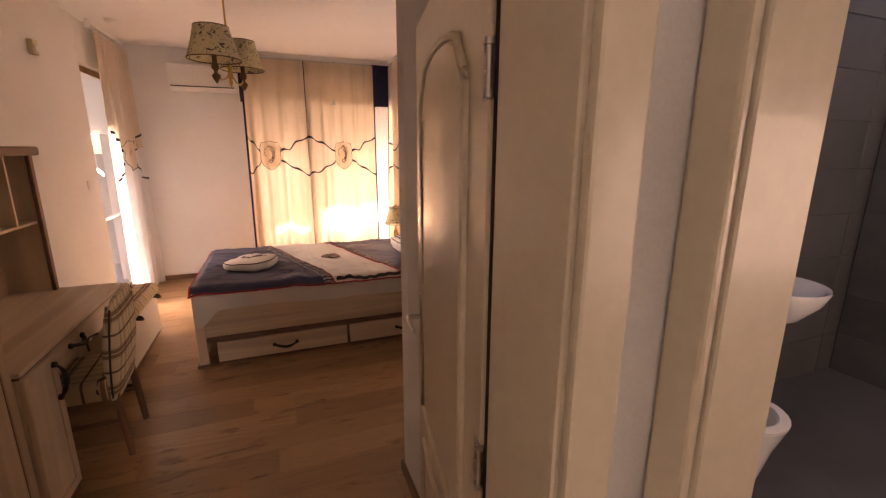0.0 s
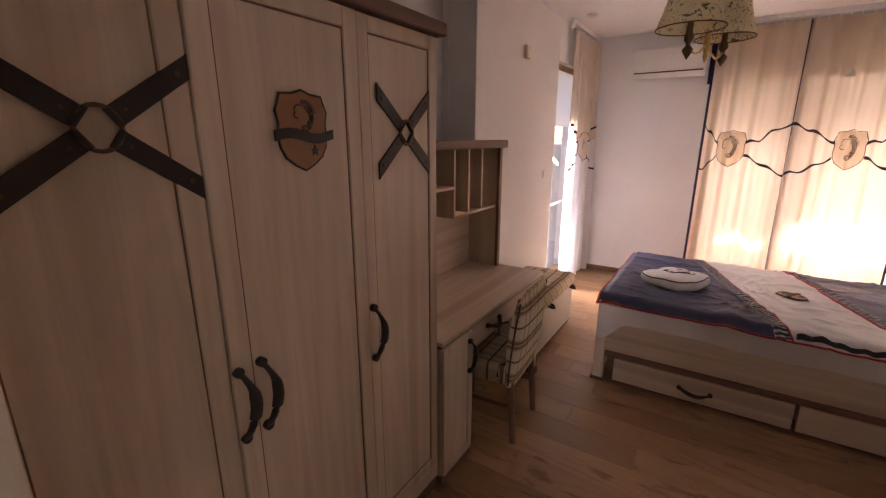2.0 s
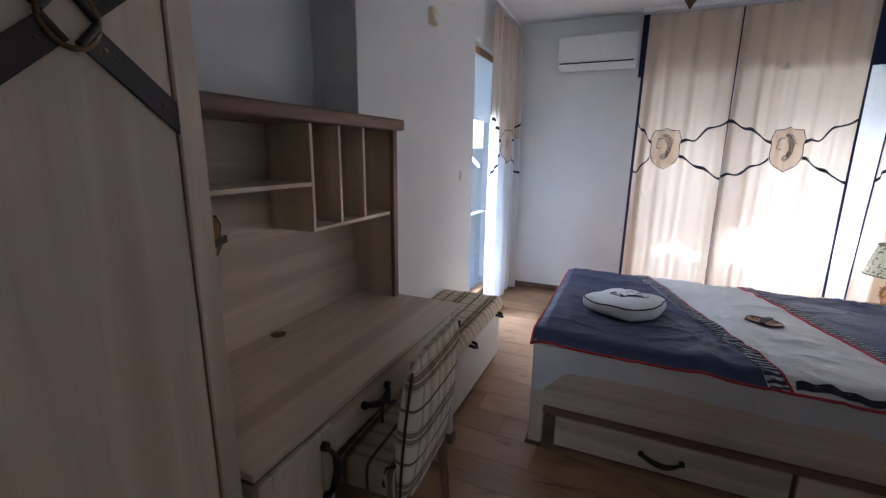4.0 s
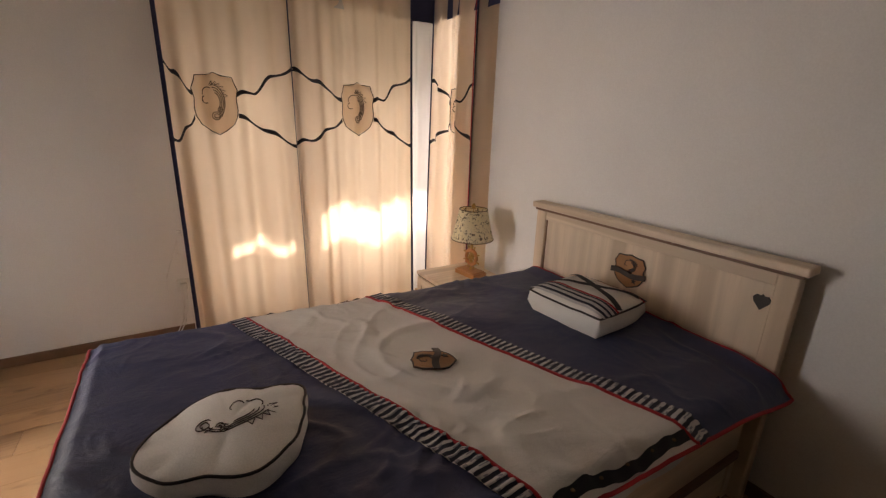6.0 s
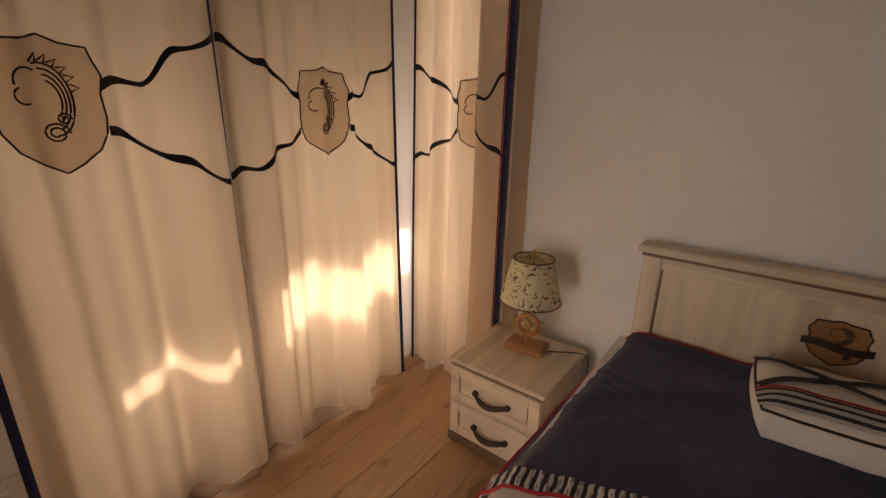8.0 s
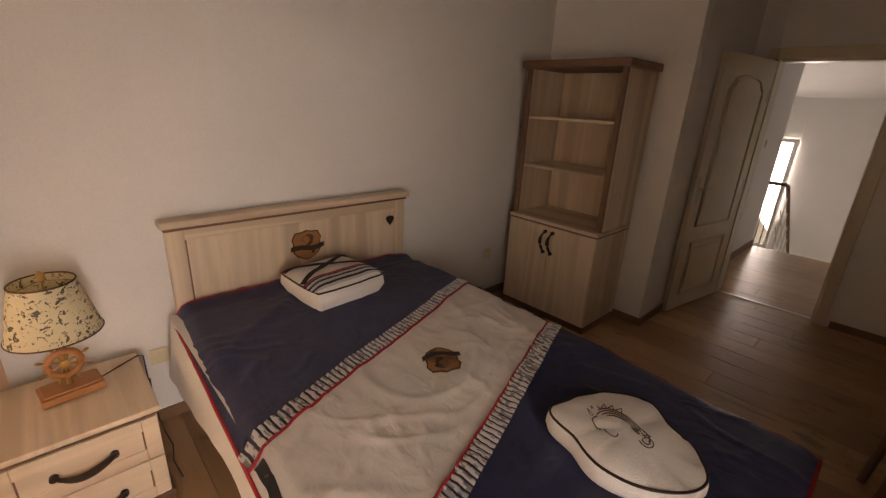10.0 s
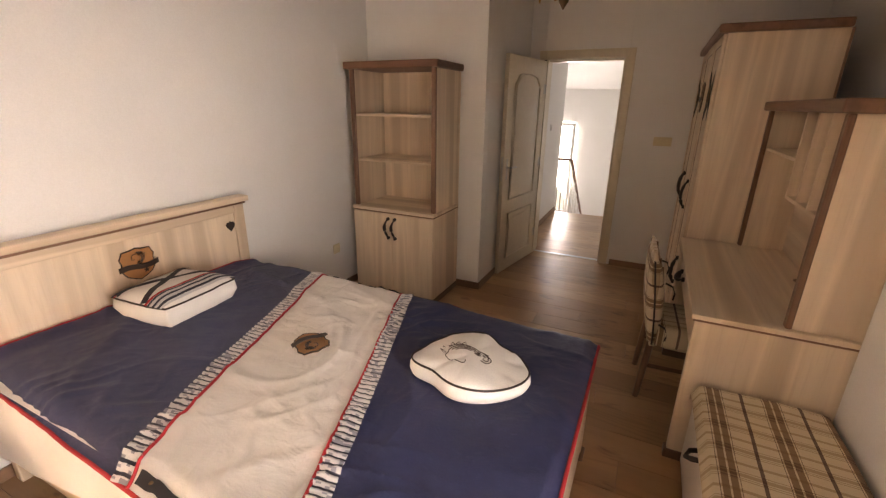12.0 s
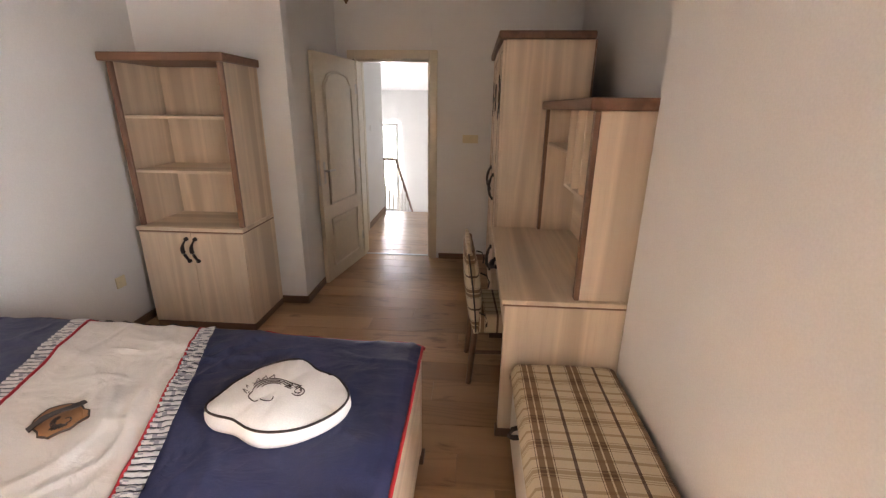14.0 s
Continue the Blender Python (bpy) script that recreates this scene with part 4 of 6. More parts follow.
# ---- chair ----
def chair():
    c = thing("dining_chair", "dark wooden chair with a tied plaid fabric cover", "chair", (-0.97, 2.62, 0), 3.0)
    # local: the back stands at x = 0, the seat reaches towards -x
    for y in (-0.17, 0.17):
        bm = bmesh.new()
        tube(bm, [(0.045, y * 1.02, 0.0), (0.012, y, 0.42), (0.025, y * 0.98, 0.62), (0.05, y * 0.94, 0.84)], [0.017, 0.02, 0.018, 0.015], 8)
        part("leg", bm, WAL_Z, c, "dark turned back leg", smooth=50)
        bm = bmesh.new()
        tube(bm, [(-0.37, y, 0.0), (-0.36, y, 0.42)], [0.016, 0.021], 8)
        part("leg", bm, WAL_Z, c, "dark turned front leg", smooth=50)
    part("seat_frame", boxes((-0.385, 0.01, -0.185, 0.185, 0.375, 0.42), bev=0.008, seg=2), WAL_Y, c)
    for y in (-0.17, 0.17):
        part("stretcher", boxes((-0.36, 0.02, y - 0.008, y + 0.008, 0.2, 0.222), bev=0.004), WAL_X, c)
    bm = bmesh.new()
    box(bm, -0.40, 0.01, -0.20, 0.20, 0.345, 0.462, bev=0.035, seg=4)
    part("seat", bm, plaid("plaid_seat_cloth", "Y", "X", 0.06), c, "plaid seat cushion", smooth=60)
    # back cushion, thick and slightly leaning, wider at the top
    bm = bmesh.new()
    rows, ring = 16, 20
    prev = None
    for i in range(rows + 1):
        s = i / rows
        z = 0.345 + 0.525 * s
        half = 0.195 + 0.02 * s
        if s > 0.86:
            half *= math.sqrt(max(0.0, 1 - ((s - 0.86) / 0.155) ** 2)) * 0.35 + 0.65
        th = 0.038 * math.sin(math.pi * min(1, 0.12 + s * 0.8)) + 0.010
        if s > 0.93:
            th *= 0.55
        lean = 0.012 + 0.055 * s ** 1.4
        cur = [bm.verts.new((lean + th * math.copysign(abs(math.cos(q)) ** 0.6, math.cos(q)), half * math.copysign(abs(math.sin(q)) ** 0.45, math.sin(q)), z + 0.004 * math.sin(5 * q + i))) for q in (2 * math.pi * j / ring for j in range(ring))]
        if prev:
            for j in range(ring):
                bm.faces.new((prev[j], prev[(j + 1) % ring], cur[(j + 1) % ring], cur[j]))
        else:
            bm.faces.new(cur[::-1])
        prev = cur
    bm.faces.new(prev)
    back = part("backrest", bm, PLAID_CHAIR, c, "plaid padded back cover", smooth=60)
    for y in (-1, 1):
        bm = bmesh.new()
        tube(bm, [(0.014 + 0.055 * s ** 1.4, y * (0.2 + 0.02 * s), 0.36 + 0.48 * s) for s in (i / 12 for i in range(13))], 0.005, 6)
        part("piping", bm, LEATHER, back, "dark brown piping", smooth=60)
    for z in (0.48, 0.72):
        for y in (-1, 1):
            bm = bmesh.new()
            tube(bm, [(0.0, y * 0.19, z), (-0.035, y * 0.2, z - 0.012), (-0.05, y * 0.195, z - 0.05), (-0.045, y * 0.2, z - 0.085)], 0.005, 6)
            part("tie", bm, LEATHER, back, "dark fabric tie", smooth=60)


chair()


# ---- bench chest ----
def bench():
    X0, X1, Y0, Y1 = -1.615, -1.125, 3.242, 4.30
    b = thing("storage_bench", "white storage bench with a plaid cushioned lid", "bench")
    part("body", boxes((X0 + 0.01, X1 - 0.02, Y0 + 0.01, Y1 - 0.06, 0.035, 0.375), bev=0.004), WHITE_BOARD, b, "cream board body")
    part("plinth", boxes((X0 + 0.02, X1 - 0.03, Y0 + 0.02, Y1 - 0.07, 0, 0.035), bev=0.003), PLINTH, b)
    bm = bmesh.new()
    def top(u, v):
        ex, ey = abs(2 * u - 1), abs(2 * v - 1)
        x, y = X0 + (X1 - X0) * u, Y0 + (Y1 - Y0) * v
        puff = 0.46 - 0.055 * max(0, (ex - 0.86) / 0.14) ** 2 - 0.055 * max(0, (ey - 0.93) / 0.07) ** 2 + 0.006 * noise.noise((x * 6, y * 6, 0))
        return (x, y, puff)
    grid(bm, 22, 40, top)
    edge = [e for e in bm.edges if e.is_boundary]
    ext = bmesh.ops.extrude_edge_only(bm, edges=edge)
    for v in (g for g in ext["geom"] if isinstance(g, bmesh.types.BMVert)):
        v.co.z = 0.377
        v.co.x += 0.008 if v.co.x < (X0 + X1) / 2 else -0.008
    part("lid", bm, PLAID_BENCH, b, "brown and cream plaid cushion", smooth=60)
    for y in (3.62, 4.16):
        bm = bmesh.new()
        tube(bm, [(X1 - 0.02, y - 0.03, 0.372), (X1 + 0.015, y - 0.025, 0.362), (X1 + 0.03, y, 0.352), (X1 + 0.015, y + 0.02, 0.362), (X1 - 0.02, y + 0.026, 0.372)], 0.007, 6, flat=1.6)
        part("pull", bm, LEATHER, b, "dark leather pull tab", smooth=60)


WHITE_BOARD = plain("cream_board", (0.72, 0.67, 0.60), 0.45, grain=50, vary=0.05)
bench()


# ---- bookcase ----
def bookcase():
    X0, X1, Y0, Y1 = 0.635, 1.385, 1.83, 2.285
    b = thing("bookcase", "light ash bookcase, empty shelves over a two-door cabinet", "bookcase")
    part("side_panel", boxes((X0, X0 + 0.02, Y0, Y1, 0.05, 0.738)), ASH_Z, b)
    part("side_panel", boxes((X1 - 0.02, X1, Y0, Y1, 0.05, 0.738)), ASH_Z, b)
    part("plinth", boxes((X0 - 0.006, X1, Y0, Y1 + 0.012, 0, 0.05), bev=0.004), PLINTH, b)
    part("back_panel", boxes((X0, X1, Y0 - 0.01, Y0, 0.0, 1.83)), ASH_Z, b)
    part("counter", boxes((X0 - 0.008, X1 + 0.004, Y0, Y1 + 0.022, 0.75, 0.775), bev=0.004, seg=2), ASH_X, b)
    part("edging", boxes((X0 - 0.004, X1, Y0, Y1 + 0.016, 0.738, 0.75), bev=0.002), WAL_X, b)
    mid = (X0 + X1) / 2
    for s, (a, c) in ((1, (X0 + 0.003, mid - 0.001)), (-1, (mid + 0.001, X1 - 0.003))):
        dr = part("door", boxes((a, c, Y1 - 0.003, Y1 + 0.016, 0.055, 0.735), bev=0.002), ASH_Z, b)
        part("handle", strap_handle(bmesh.new(), lambda u, d, q, s=s: (mid - s * 0.032 + q * 1.1, Y1 + 0.016 + d, 0.615 + u), 0.16, 0.022), LEATHER, dr, "dark leather strap handle", smooth=60)
    uy = Y1 - 0.02
    part("side_panel", boxes((X0 + 0.004, X0 + 0.026, Y0, uy - 0.02, 0.775, 1.83)), ASH_Z, b)
    part("side_panel", boxes((X1 - 0.026, X1 - 0.004, Y0, uy - 0.02, 0.775, 1.83)), ASH_Z, b)
    part("post", boxes((X0, X0 + 0.036, uy - 0.02, uy + 0.004, 0.775, 1.83), bev=0.004), WAL_Z, b)
    part("post", boxes((X1 - 0.036, X1, uy - 0.02, uy + 0.004, 0.775, 1.83), bev=0.004), WAL_Z, b)
    for z in (1.147, 1.498):
        part("shelf", boxes((X0 + 0.026, X1 - 0.026, Y0, uy - 0.022, z - 0.009, z + 0.009), bev=0.002), ASH_X, b)
    part("cornice", boxes((X0 - 0.028, X1 + 0.03, Y0, uy + 0.04, 1.83, 1.882), bev=0.012, seg=3), WAL_X, b, "walnut cornice")


bookcase()


# ---- nightstand ----
def nightstand():
    X0, X1, Y0, Y1 = 1.0, 1.44, 4.842, 5.298
    n = thing("nightstand", "light ash nightstand with two drawers", "nightstand")
    part("side_panel", boxes((X0, X1, Y0, Y0 + 0.018, 0.05, 0.425)), ASH_Z, n)
    part("side_panel", boxes((X0, X1, Y1 - 0.018, Y1, 0.05, 0.425)), ASH_Z, n)
    part("back_panel", boxes((X1 - 0.01, X1, Y0 + 0.018, Y1 - 0.018, 0.05, 0.425)), ASH_Z, n)
    part("bottom_panel", boxes((X0, X1 - 0.01, Y0 + 0.018, Y1 - 0.018, 0.05, 0.068)), ASH_Y, n)
    part("top", boxes((X0 - 0.018, X1, Y0 - 0.012, Y1 + 0.012, 0.436, 0.458), bev=0.004, seg=2), ASH_X, n)
    part("edging", boxes((X0 - 0.012, X1, Y0 - 0.006, Y1 + 0.006, 0.425, 0.436), bev=0.002), WAL_Y, n)
    part("plinth", boxes((X0 - 0.018, X1, Y0 - 0.012, Y1 + 0.012, 0, 0.05), bev=0.012, seg=3), PLINTH, n)
    place = lambda u, v, d: (X0 - 0.001 - d, u, v)
    for z0, z1 in ((0.055, 0.236), (0.240, 0.421)):
        dr = part("drawer", panel_front(bmesh.new(), Y0 + 0.002, Y1 - 0.002, z0, z1, place, 0.05, 0.018, 0.005), ASH_Y, n, "framed drawer front")
        groove(dr, Y0 + 0.002, Y1 - 0.002, z0, z1, place, 0.05, 0.0135, "lr")
        part("handle", strap_handle(bmesh.new(), lambda u, d, s, z=(z0 + z1) / 2: (X0 - 0.018 - d, (Y0 + Y1) / 2 + u, z - s * 0.75 - 0.004 * math.cos(u / 0.165 * math.pi)), 0.165, 0.026), LEATHER, dr, "dark leather strap handle", smooth=60)


nightstand()

# ---- bed ----
BX0, BX1, BY_0, BY_1, BTOP = -0.70, 1.43, 3.385, 4.668, 0.60


def bed():
    b = thing("bed", "light ash bed with headboard and underbed drawers", "bed")
    # headboard
    hb = part("headboard", boxes((1.455, 1.49, 3.36, 4.63, 0.06, 0.985), bev=0.003), ASH_Z, b, "light ash headboard")
    part("post", boxes((1.44, 1.49, 3.335, 3.405, 0, 0.985), bev=0.004), ASH_Z, hb)
    part("post", boxes((1.44, 1.49, 4.575, 4.648, 0, 0.985), bev=0.004), ASH_Z, hb)
    part("rail", boxes((1.442, 1.49, 3.405, 4.575, 0.935, 0.985), bev=0.003), ASH_Y, hb)
    part("inlay", boxes((1.4525, 1.456, 4.567, 4.575, 0.5, 0.935), bev=0), WAL_Z, hb)
    part("edging", boxes((1.432, 1.495, 3.325, 4.655, 0.985, 1.0), bev=0.003), WAL_Y, hb)
    part("cap", boxes((1.415, 1.505, 3.308, 4.668, 1.0, 1.034), bev=0.01, seg=3), ASH_Y, hb)
    leather_shield(b, lambda u, v, d: (1.4545 - d, 3.996 - u, 0.80 + v), 0.165, 0.165)
    heart = [(0, -0.034), (0.026, -0.004), (0.03, 0.012), (0.02, 0.024), (0.006, 0.022), (0, 0.03), (-0.006, 0.022), (-0.02, 0.024), (-0.03, 0.012), (-0.026, -0.004)]
    part("emblem", plate(bmesh.new(), heart, lambda u, v, d: (1.4545 - d, 3.437 + u, 0.86 + v), 0.006), LEATHER, b, "small dark leather emblem")
    # box and foot
    part("footboard", boxes((BX0 - 0.018, BX0 + 0.022, BY_0 - 0.012, BY_1 + 0.012, 0.03, 0.585), bev=0.005, seg=2), ASH_Y, b)
    part("post", boxes((BX0 - 0.02, BX0 + 0.045, BY_0 - 0.018, BY_0 + 0.03, 0.02, 0.585), bev=0.004), ASH_Z, b)
    part("foot", boxes((BX0 - 0.035, BX0 + 0.05, BY_0 - 0.025, BY_0 + 0.06, 0, 0.022), bev=0.004), PLINTH, b)
    part("foot", boxes((BX0 - 0.035, BX0 + 0.05, BY_1 - 0.06, BY_1 + 0.025, 0, 0.022), bev=0.004), PLINTH, b)
    part("side_rail", boxes((BX0 + 0.03, 1.44, BY_0, BY_0 + 0.022, 0.229, 0.56), bev=0.003), ASH_X, b)
    part("side_rail", boxes((BX0 + 0.03, 1.44, BY_1 - 0.022, BY_1, 0.18, 0.56), bev=0.003), ASH_X, b)
    part("ledge", boxes((BX0 + 0.045, 1.44, BY_0 - 0.014, BY_0 + 0.03, 0.193, 0.229), bev=0.006, seg=2), WAL_X, b, "walnut ledge strip")
    part("underside", boxes((BX0 + 0.022, 1.44, BY_0 + 0.03, BY_1 - 0.022, 0.205, 0.25), bev=0), PLINTH, b)
    part("leg", boxes((1.395, 1.44, BY_0 - 0.004, BY_0 + 0.03, 0, 0.193), bev=0.003), ASH_Z, b)
    for x0, x1 in ((-0.59, 0.385), (0.405, 1.385)):
        dr = part("drawer", boxes((x0, x1, BY_0 - 0.002, BY_0 + 0.018, 0.020, 0.182), (x0 + 0.01, x1 - 0.01, BY_0 + 0.018, BY_0 + 0.6, 0.03, 0.16), bev=0.003), ASH_X, b, "long underbed drawer")
        part("trim", boxes((x0, x1, BY_0 - 0.006, BY_0 + 0.016, 0.010, 0.020), bev=0.002), WAL_X, dr)
        part("handle", strap_handle(bmesh.new(), lambda u, d, s, c=(x0 + x1) / 2: (c + u, BY_0 - 0.004 - d, 0.102 - s * 0.75 - 0.004 * math.cos(u / 0.17 * math.pi)), 0.17, 0.026), LEATHER, dr, "dark leather strap handle", smooth=60)
    # a strap on the foot end
    part("strap", strap_handle(bmesh.new(), lambda u, d, s: (BX0 - 0.018 - d, 4.25 + u, 0.42 + s), 0.2, 0.024), LEATHER, b, "dark leather strap handle", smooth=60)

    m = thing("mattress", "white mattress under a fitted sheet", "mattress", (0, 0, 0.25))
    part("core", boxes((BX0 + 0.03, 1.435, BY_0 + 0.03, BY_1 - 0.03, 0.0, 0.345), bev=0.05, seg=4), SHEET, m, smooth=60)


bed()

# ---- bedspread ----
QX0, QX1 = -0.732, 1.425
SLOPE = -0.357


def y_lo(x):
    return 3.356 - 0.045 * (x - QX0)


def y_hi(x):
    return 4.768 - 0.042 * (x - QX0)


def on_line(fn, v):
    """The point a fraction v along a seam from the door side to the window side."""
    x = 0.3
    for _ in range(4):
        y = y_lo(x) + (y_hi(x) - y_lo(x)) * v
        x = fn(y)
    return x, y


def quilt_z(x, y, lift=0.0):
    """Height of the bedspread: flat, a little wrinkled, falling at its free edges."""
    e = 0.0
    e += 0.045 * smoothstep(0.09, 0.0, y - y_lo(x)) ** 1.6
    e += 0.05 * smoothstep(0.09, 0.0, y_hi(x) - y) ** 1.6
    e += 0.018 * smoothstep(0.05, 0.0, x - QX0)
    e -= 0.018 * smoothstep(0.10, 0.0, QX1 - x) * smoothstep(0.0, 0.12, y - y_lo(x)) * smoothstep(0.0, 0.05, y_hi(x) - y)
    e += 0.03 * smoothstep(0.35, 0.0, math.hypot(QX1 - x, y - y_lo(x)))
    w = 0.006 * noise.noise((x * 3.1, y * 3.7, 1.3)) + 0.004 * noise.noise((x * 9, y * 11, 4.0))
    r = noise.noise((x * 5.0 + 2.0 * noise.noise((x * 2, y * 2, 7)), y * 3.0, 9.1))
    w += 0.0085 * max(0.0, 1 - abs(r) * 6) * smoothstep(-0.3, 0.3, noise.noise((x * 1.7, y * 1.7, 2.2)))
    r2 = noise.noise((x * 4.0 - y * 6.0 + 1.5 * noise.noise((x * 3, y * 3, 17)), x * 2.5 + y * 4.5, 5.7))
    w += 0.0075 * max(0.0, 1 - abs(r2) * 7) * smoothstep(-0.1, 0.4, noise.noise((x * 2.3, y * 2.3, 12.2)))
    r3 = noise.noise((x * 13.0 + 2 * noise.noise((x * 5, y * 5, 3)), y * 9.0, 21.0))
    w += 0.0035 * max(0.0, 1 - abs(r3) * 5) * smoothstep(-0.2, 0.4, noise.noise((x * 3.1, y * 2.9, 31.0)))
    g = noise.noise((x * 1.3 + y * 1.9 + 0.8 * noise.noise((x * 1.1, y * 1.1, 40)), x * 0.9 - y * 0.6, 44.0))
    w += 0.009 * max(0.0, 1 - abs(g) * 3.2) ** 1.5 * smoothstep(0.05, 0.2, QX1 - x)
    return 0.624 + lift + w - e


def line_at(x_door, y):
    return x_door + SLOPE * (y - 3.348)


def quilt():
    q = thing("bedspread", "navy and white bedspread with diagonal striped ruffles and red piping", "bedspread", (0, 0, 0))
    edges = [lambda y: QX0, lambda y: line_at(0.218, y), lambda y: line_at(0.288, y), lambda y: line_at(0.832, y), lambda y: line_at(0.904, y), lambda y: QX1]

    def field(a, b, nu, nv, lift=0.0):
        bm = bmesh.new()
        def fn(u, v):
            (xa, ya), (xb, yb) = on_line(edges[a], v), on_line(edges[b], v)
            x, y = xa + (xb - xa) * u, ya + (yb - ya) * u
            return (x, y, quilt_z(x, y, lift))
        grid(bm, nu, nv, fn)
        ext = bmesh.ops.extrude_face_region(bm, geom=list(bm.faces))
        bmesh.ops.translate(bm, verts=[g for g in ext["geom"] if isinstance(g, bmesh.types.BMVert)], vec=(0, 0, -0.008))
        return bm
    part("navy_panel", field(0, 1, 90, 130), NAVY, q, "wrinkled navy cotton", smooth=60)
    part("white_panel", field(2, 3, 56, 130), WHITE_Q, q, "wrinkled off-white cotton", smooth=60)
    part("navy_panel", field(4, 5, 66, 130), NAVY, q, "wrinkled navy cotton", smooth=60)
    # ruched strips with alternating bands
    for a in (1, 3):
        bm = bmesh.new()
        n, sub, nx = 62, 5, 5
        rows = []
        for i in range(n * sub + 1):
            v = i / (n * sub)
            (xa, ya), (xb, yb) = on_line(edges[a], v), on_line(edges[a + 1], v)
            row = []
            for j in range(nx + 1):
                u = j / nx
                x, y = xa + (xb - xa) * u, ya + (yb - ya) * u
                ruck = 0.005 * math.sin(math.pi * (i % sub - 1) / 4) if i % sub >= 2 else -0.001
                ruck *= 0.85 + 0.3 * noise.noise((u * 2, v * 40, 2.0))
                slip = 0.003 * noise.noise((u * 4, v * 30, 6.0))
                row.append(bm.verts.new((x, y + (u - 0.5) * 0.014 + slip, quilt_z(x, y, 0.004) + ruck)))
            rows.append(row)
        rnd = random.Random(a)
        for i in range(n * sub):
            dark = i % sub < 2
            for j in range(nx):
                f = bm.faces.new((rows[i][j], rows[i + 1][j], rows[i + 1][j + 1], rows[i][j + 1]))
                f.material_index = 0 if dark else (2 if rnd.random() < 0.3 else 1)
        part("ruffle", bm, [STRIPE_D, STRIPE_L, STRIPE_G], q, "black and white ruched striped ruffle", smooth=60)
    for k in (2, 3):
        bm = bmesh.new()
        tube(bm, [(x, y, quilt_z(x, y, 0.004)) for x, y in (on_line(edges[k], i / 80) for i in range(81))], 0.0055, 6)
        part("piping", bm, RED, q, "red piping", smooth=60)
    rim = [on_line(edges[0], i / 60) for i in range(60)]
    rim += [(x, y_hi(x)) for x in (QX0 + (QX1 - QX0) * i / 80 for i in range(80))]
    rim += [on_line(edges[5], 1 - i / 60) for i in range(60)]
    rim += [(x, y_lo(x)) for x in (QX1 - (QX1 - QX0) * i / 80 for i in range(80))]
    bm = bmesh.new()
    tube(bm, [(x, y, quilt_z(x, y, -0.003)) for x, y in rim], 0.0065, 6, closed=True)
    part("piping", bm, RED, q, "red piping", smooth=60)
    # dark closing bands at both ends of the white field
    for ye, s in ((y_lo, 1), (y_hi, -1)):
        bm = bmesh.new()
        def fn(u, v, ye=ye, s=s):
            x0 = line_at(0.30, ye(0.4))
            x = x0 + 0.52 * u
            y = ye(x) + s * (0.012 + 0.026 * v + 0.006 * math.sin(u * 9))
            return (x, y, quilt_z(x, y, 0.006) + 0.004 * math.sin(u * 40))
        grid(bm, 40, 2, fn)
        band = part("closing_band", bm, BLACK, q, "black closing band with snaps", smooth=60)
        for i in range(5):
            bm = bmesh.new()
            x = line_at(0.36, ye(0.4)) + 0.1 * i
            y = ye(x) + s * 0.03
            lathe(bm, [(0.006, quilt_z(x, y, 0.008)), (0.005, quilt_z(x, y, 0.0105)), (0.0, quilt_z(x, y, 0.011))], x, y, 10)
            part("snap", bm, BRONZE, band, smooth=60)
    # leather badge sewn on the white field
    ca, sa = math.cos(radians(62)), math.sin(radians(62))
    def on_quilt(u, v, d):
        x, y = 0.352 + u * ca - v * sa, 3.985 + u * sa + v * ca
        return (x, y, quilt_z(x, y, 0.004) + d)
    leather_shield(q, on_quilt, 0.13, 0.165)


quilt()


# ---- sheet hanging out below the bedspread ----
def sheet():
    s = thing("bed_sheet", "white bed sheet hanging loosely over the bed's side", "sheet")
    def drop(name, along, a0, a1, face, bottom, n):
        bm = bmesh.new()
        def fn(u, v):
            a = a0 + (a1 - a0) * u
            top = 0.562
            z = top - (top - bottom(a)) * v
            out = 0.012 * v + 0.009 * noise.noise((a * 7, z * 4, 3)) + 0.006 * math.sin(a * 23 + 3 * noise.noise((a * 2, 0, 5)))
            return (a, face - 0.008 - out, z) if along == "x" else (a, face + 0.008 + out, z)
        grid(bm, n, 8, fn)
        part(name, bm, SHEET, s, smooth=60)
    drop("door_side", "x", BX0 - 0.012, 1.43, BY_0 - 0.012, lambda a: 0.455 - 0.13 * smoothstep(-0.52, -0.69, a) - 0.02 * smoothstep(-0.3, 0.4, a) + 0.02 * noise.noise((a * 3, 1, 1)) + 0.05 * smoothstep(0.75, 1.35, a), 110)
    bm = bmesh.new()
    def fn(u, v):
        x = -0.4 + 1.82 * u
        bot = 0.355 + 0.05 * noise.noise((x * 4, 2, 2)) - 0.05 * smoothstep(0.6, 1.2, x)
        z = 0.594 - (0.594 - bot) * v
        return (x, BY_1 + 0.012 + 0.028 * v + 0.012 * noise.noise((x * 6, z * 4, 8)) + 0.02 * smoothstep(0.8, 1.3, x) * v, z)
    grid(bm, 90, 8, fn)
    part("window_side", bm, SHEET, s, smooth=60)
    bm = bmesh.new()
    grid(bm, 20, 20, lambda u, v: (BX0 - 0.012 + (1.43 - BX0 + 0.012) * u, BY_0 - 0.02 + (BY_1 - BY_0 + 0.04) * v, 0.594 + 0.002 * math.sin(9 * u) - 0.034 * smoothstep(0.08, 0.0, v)))
    part("top", bm, SHEET, s, smooth=60)


sheet()


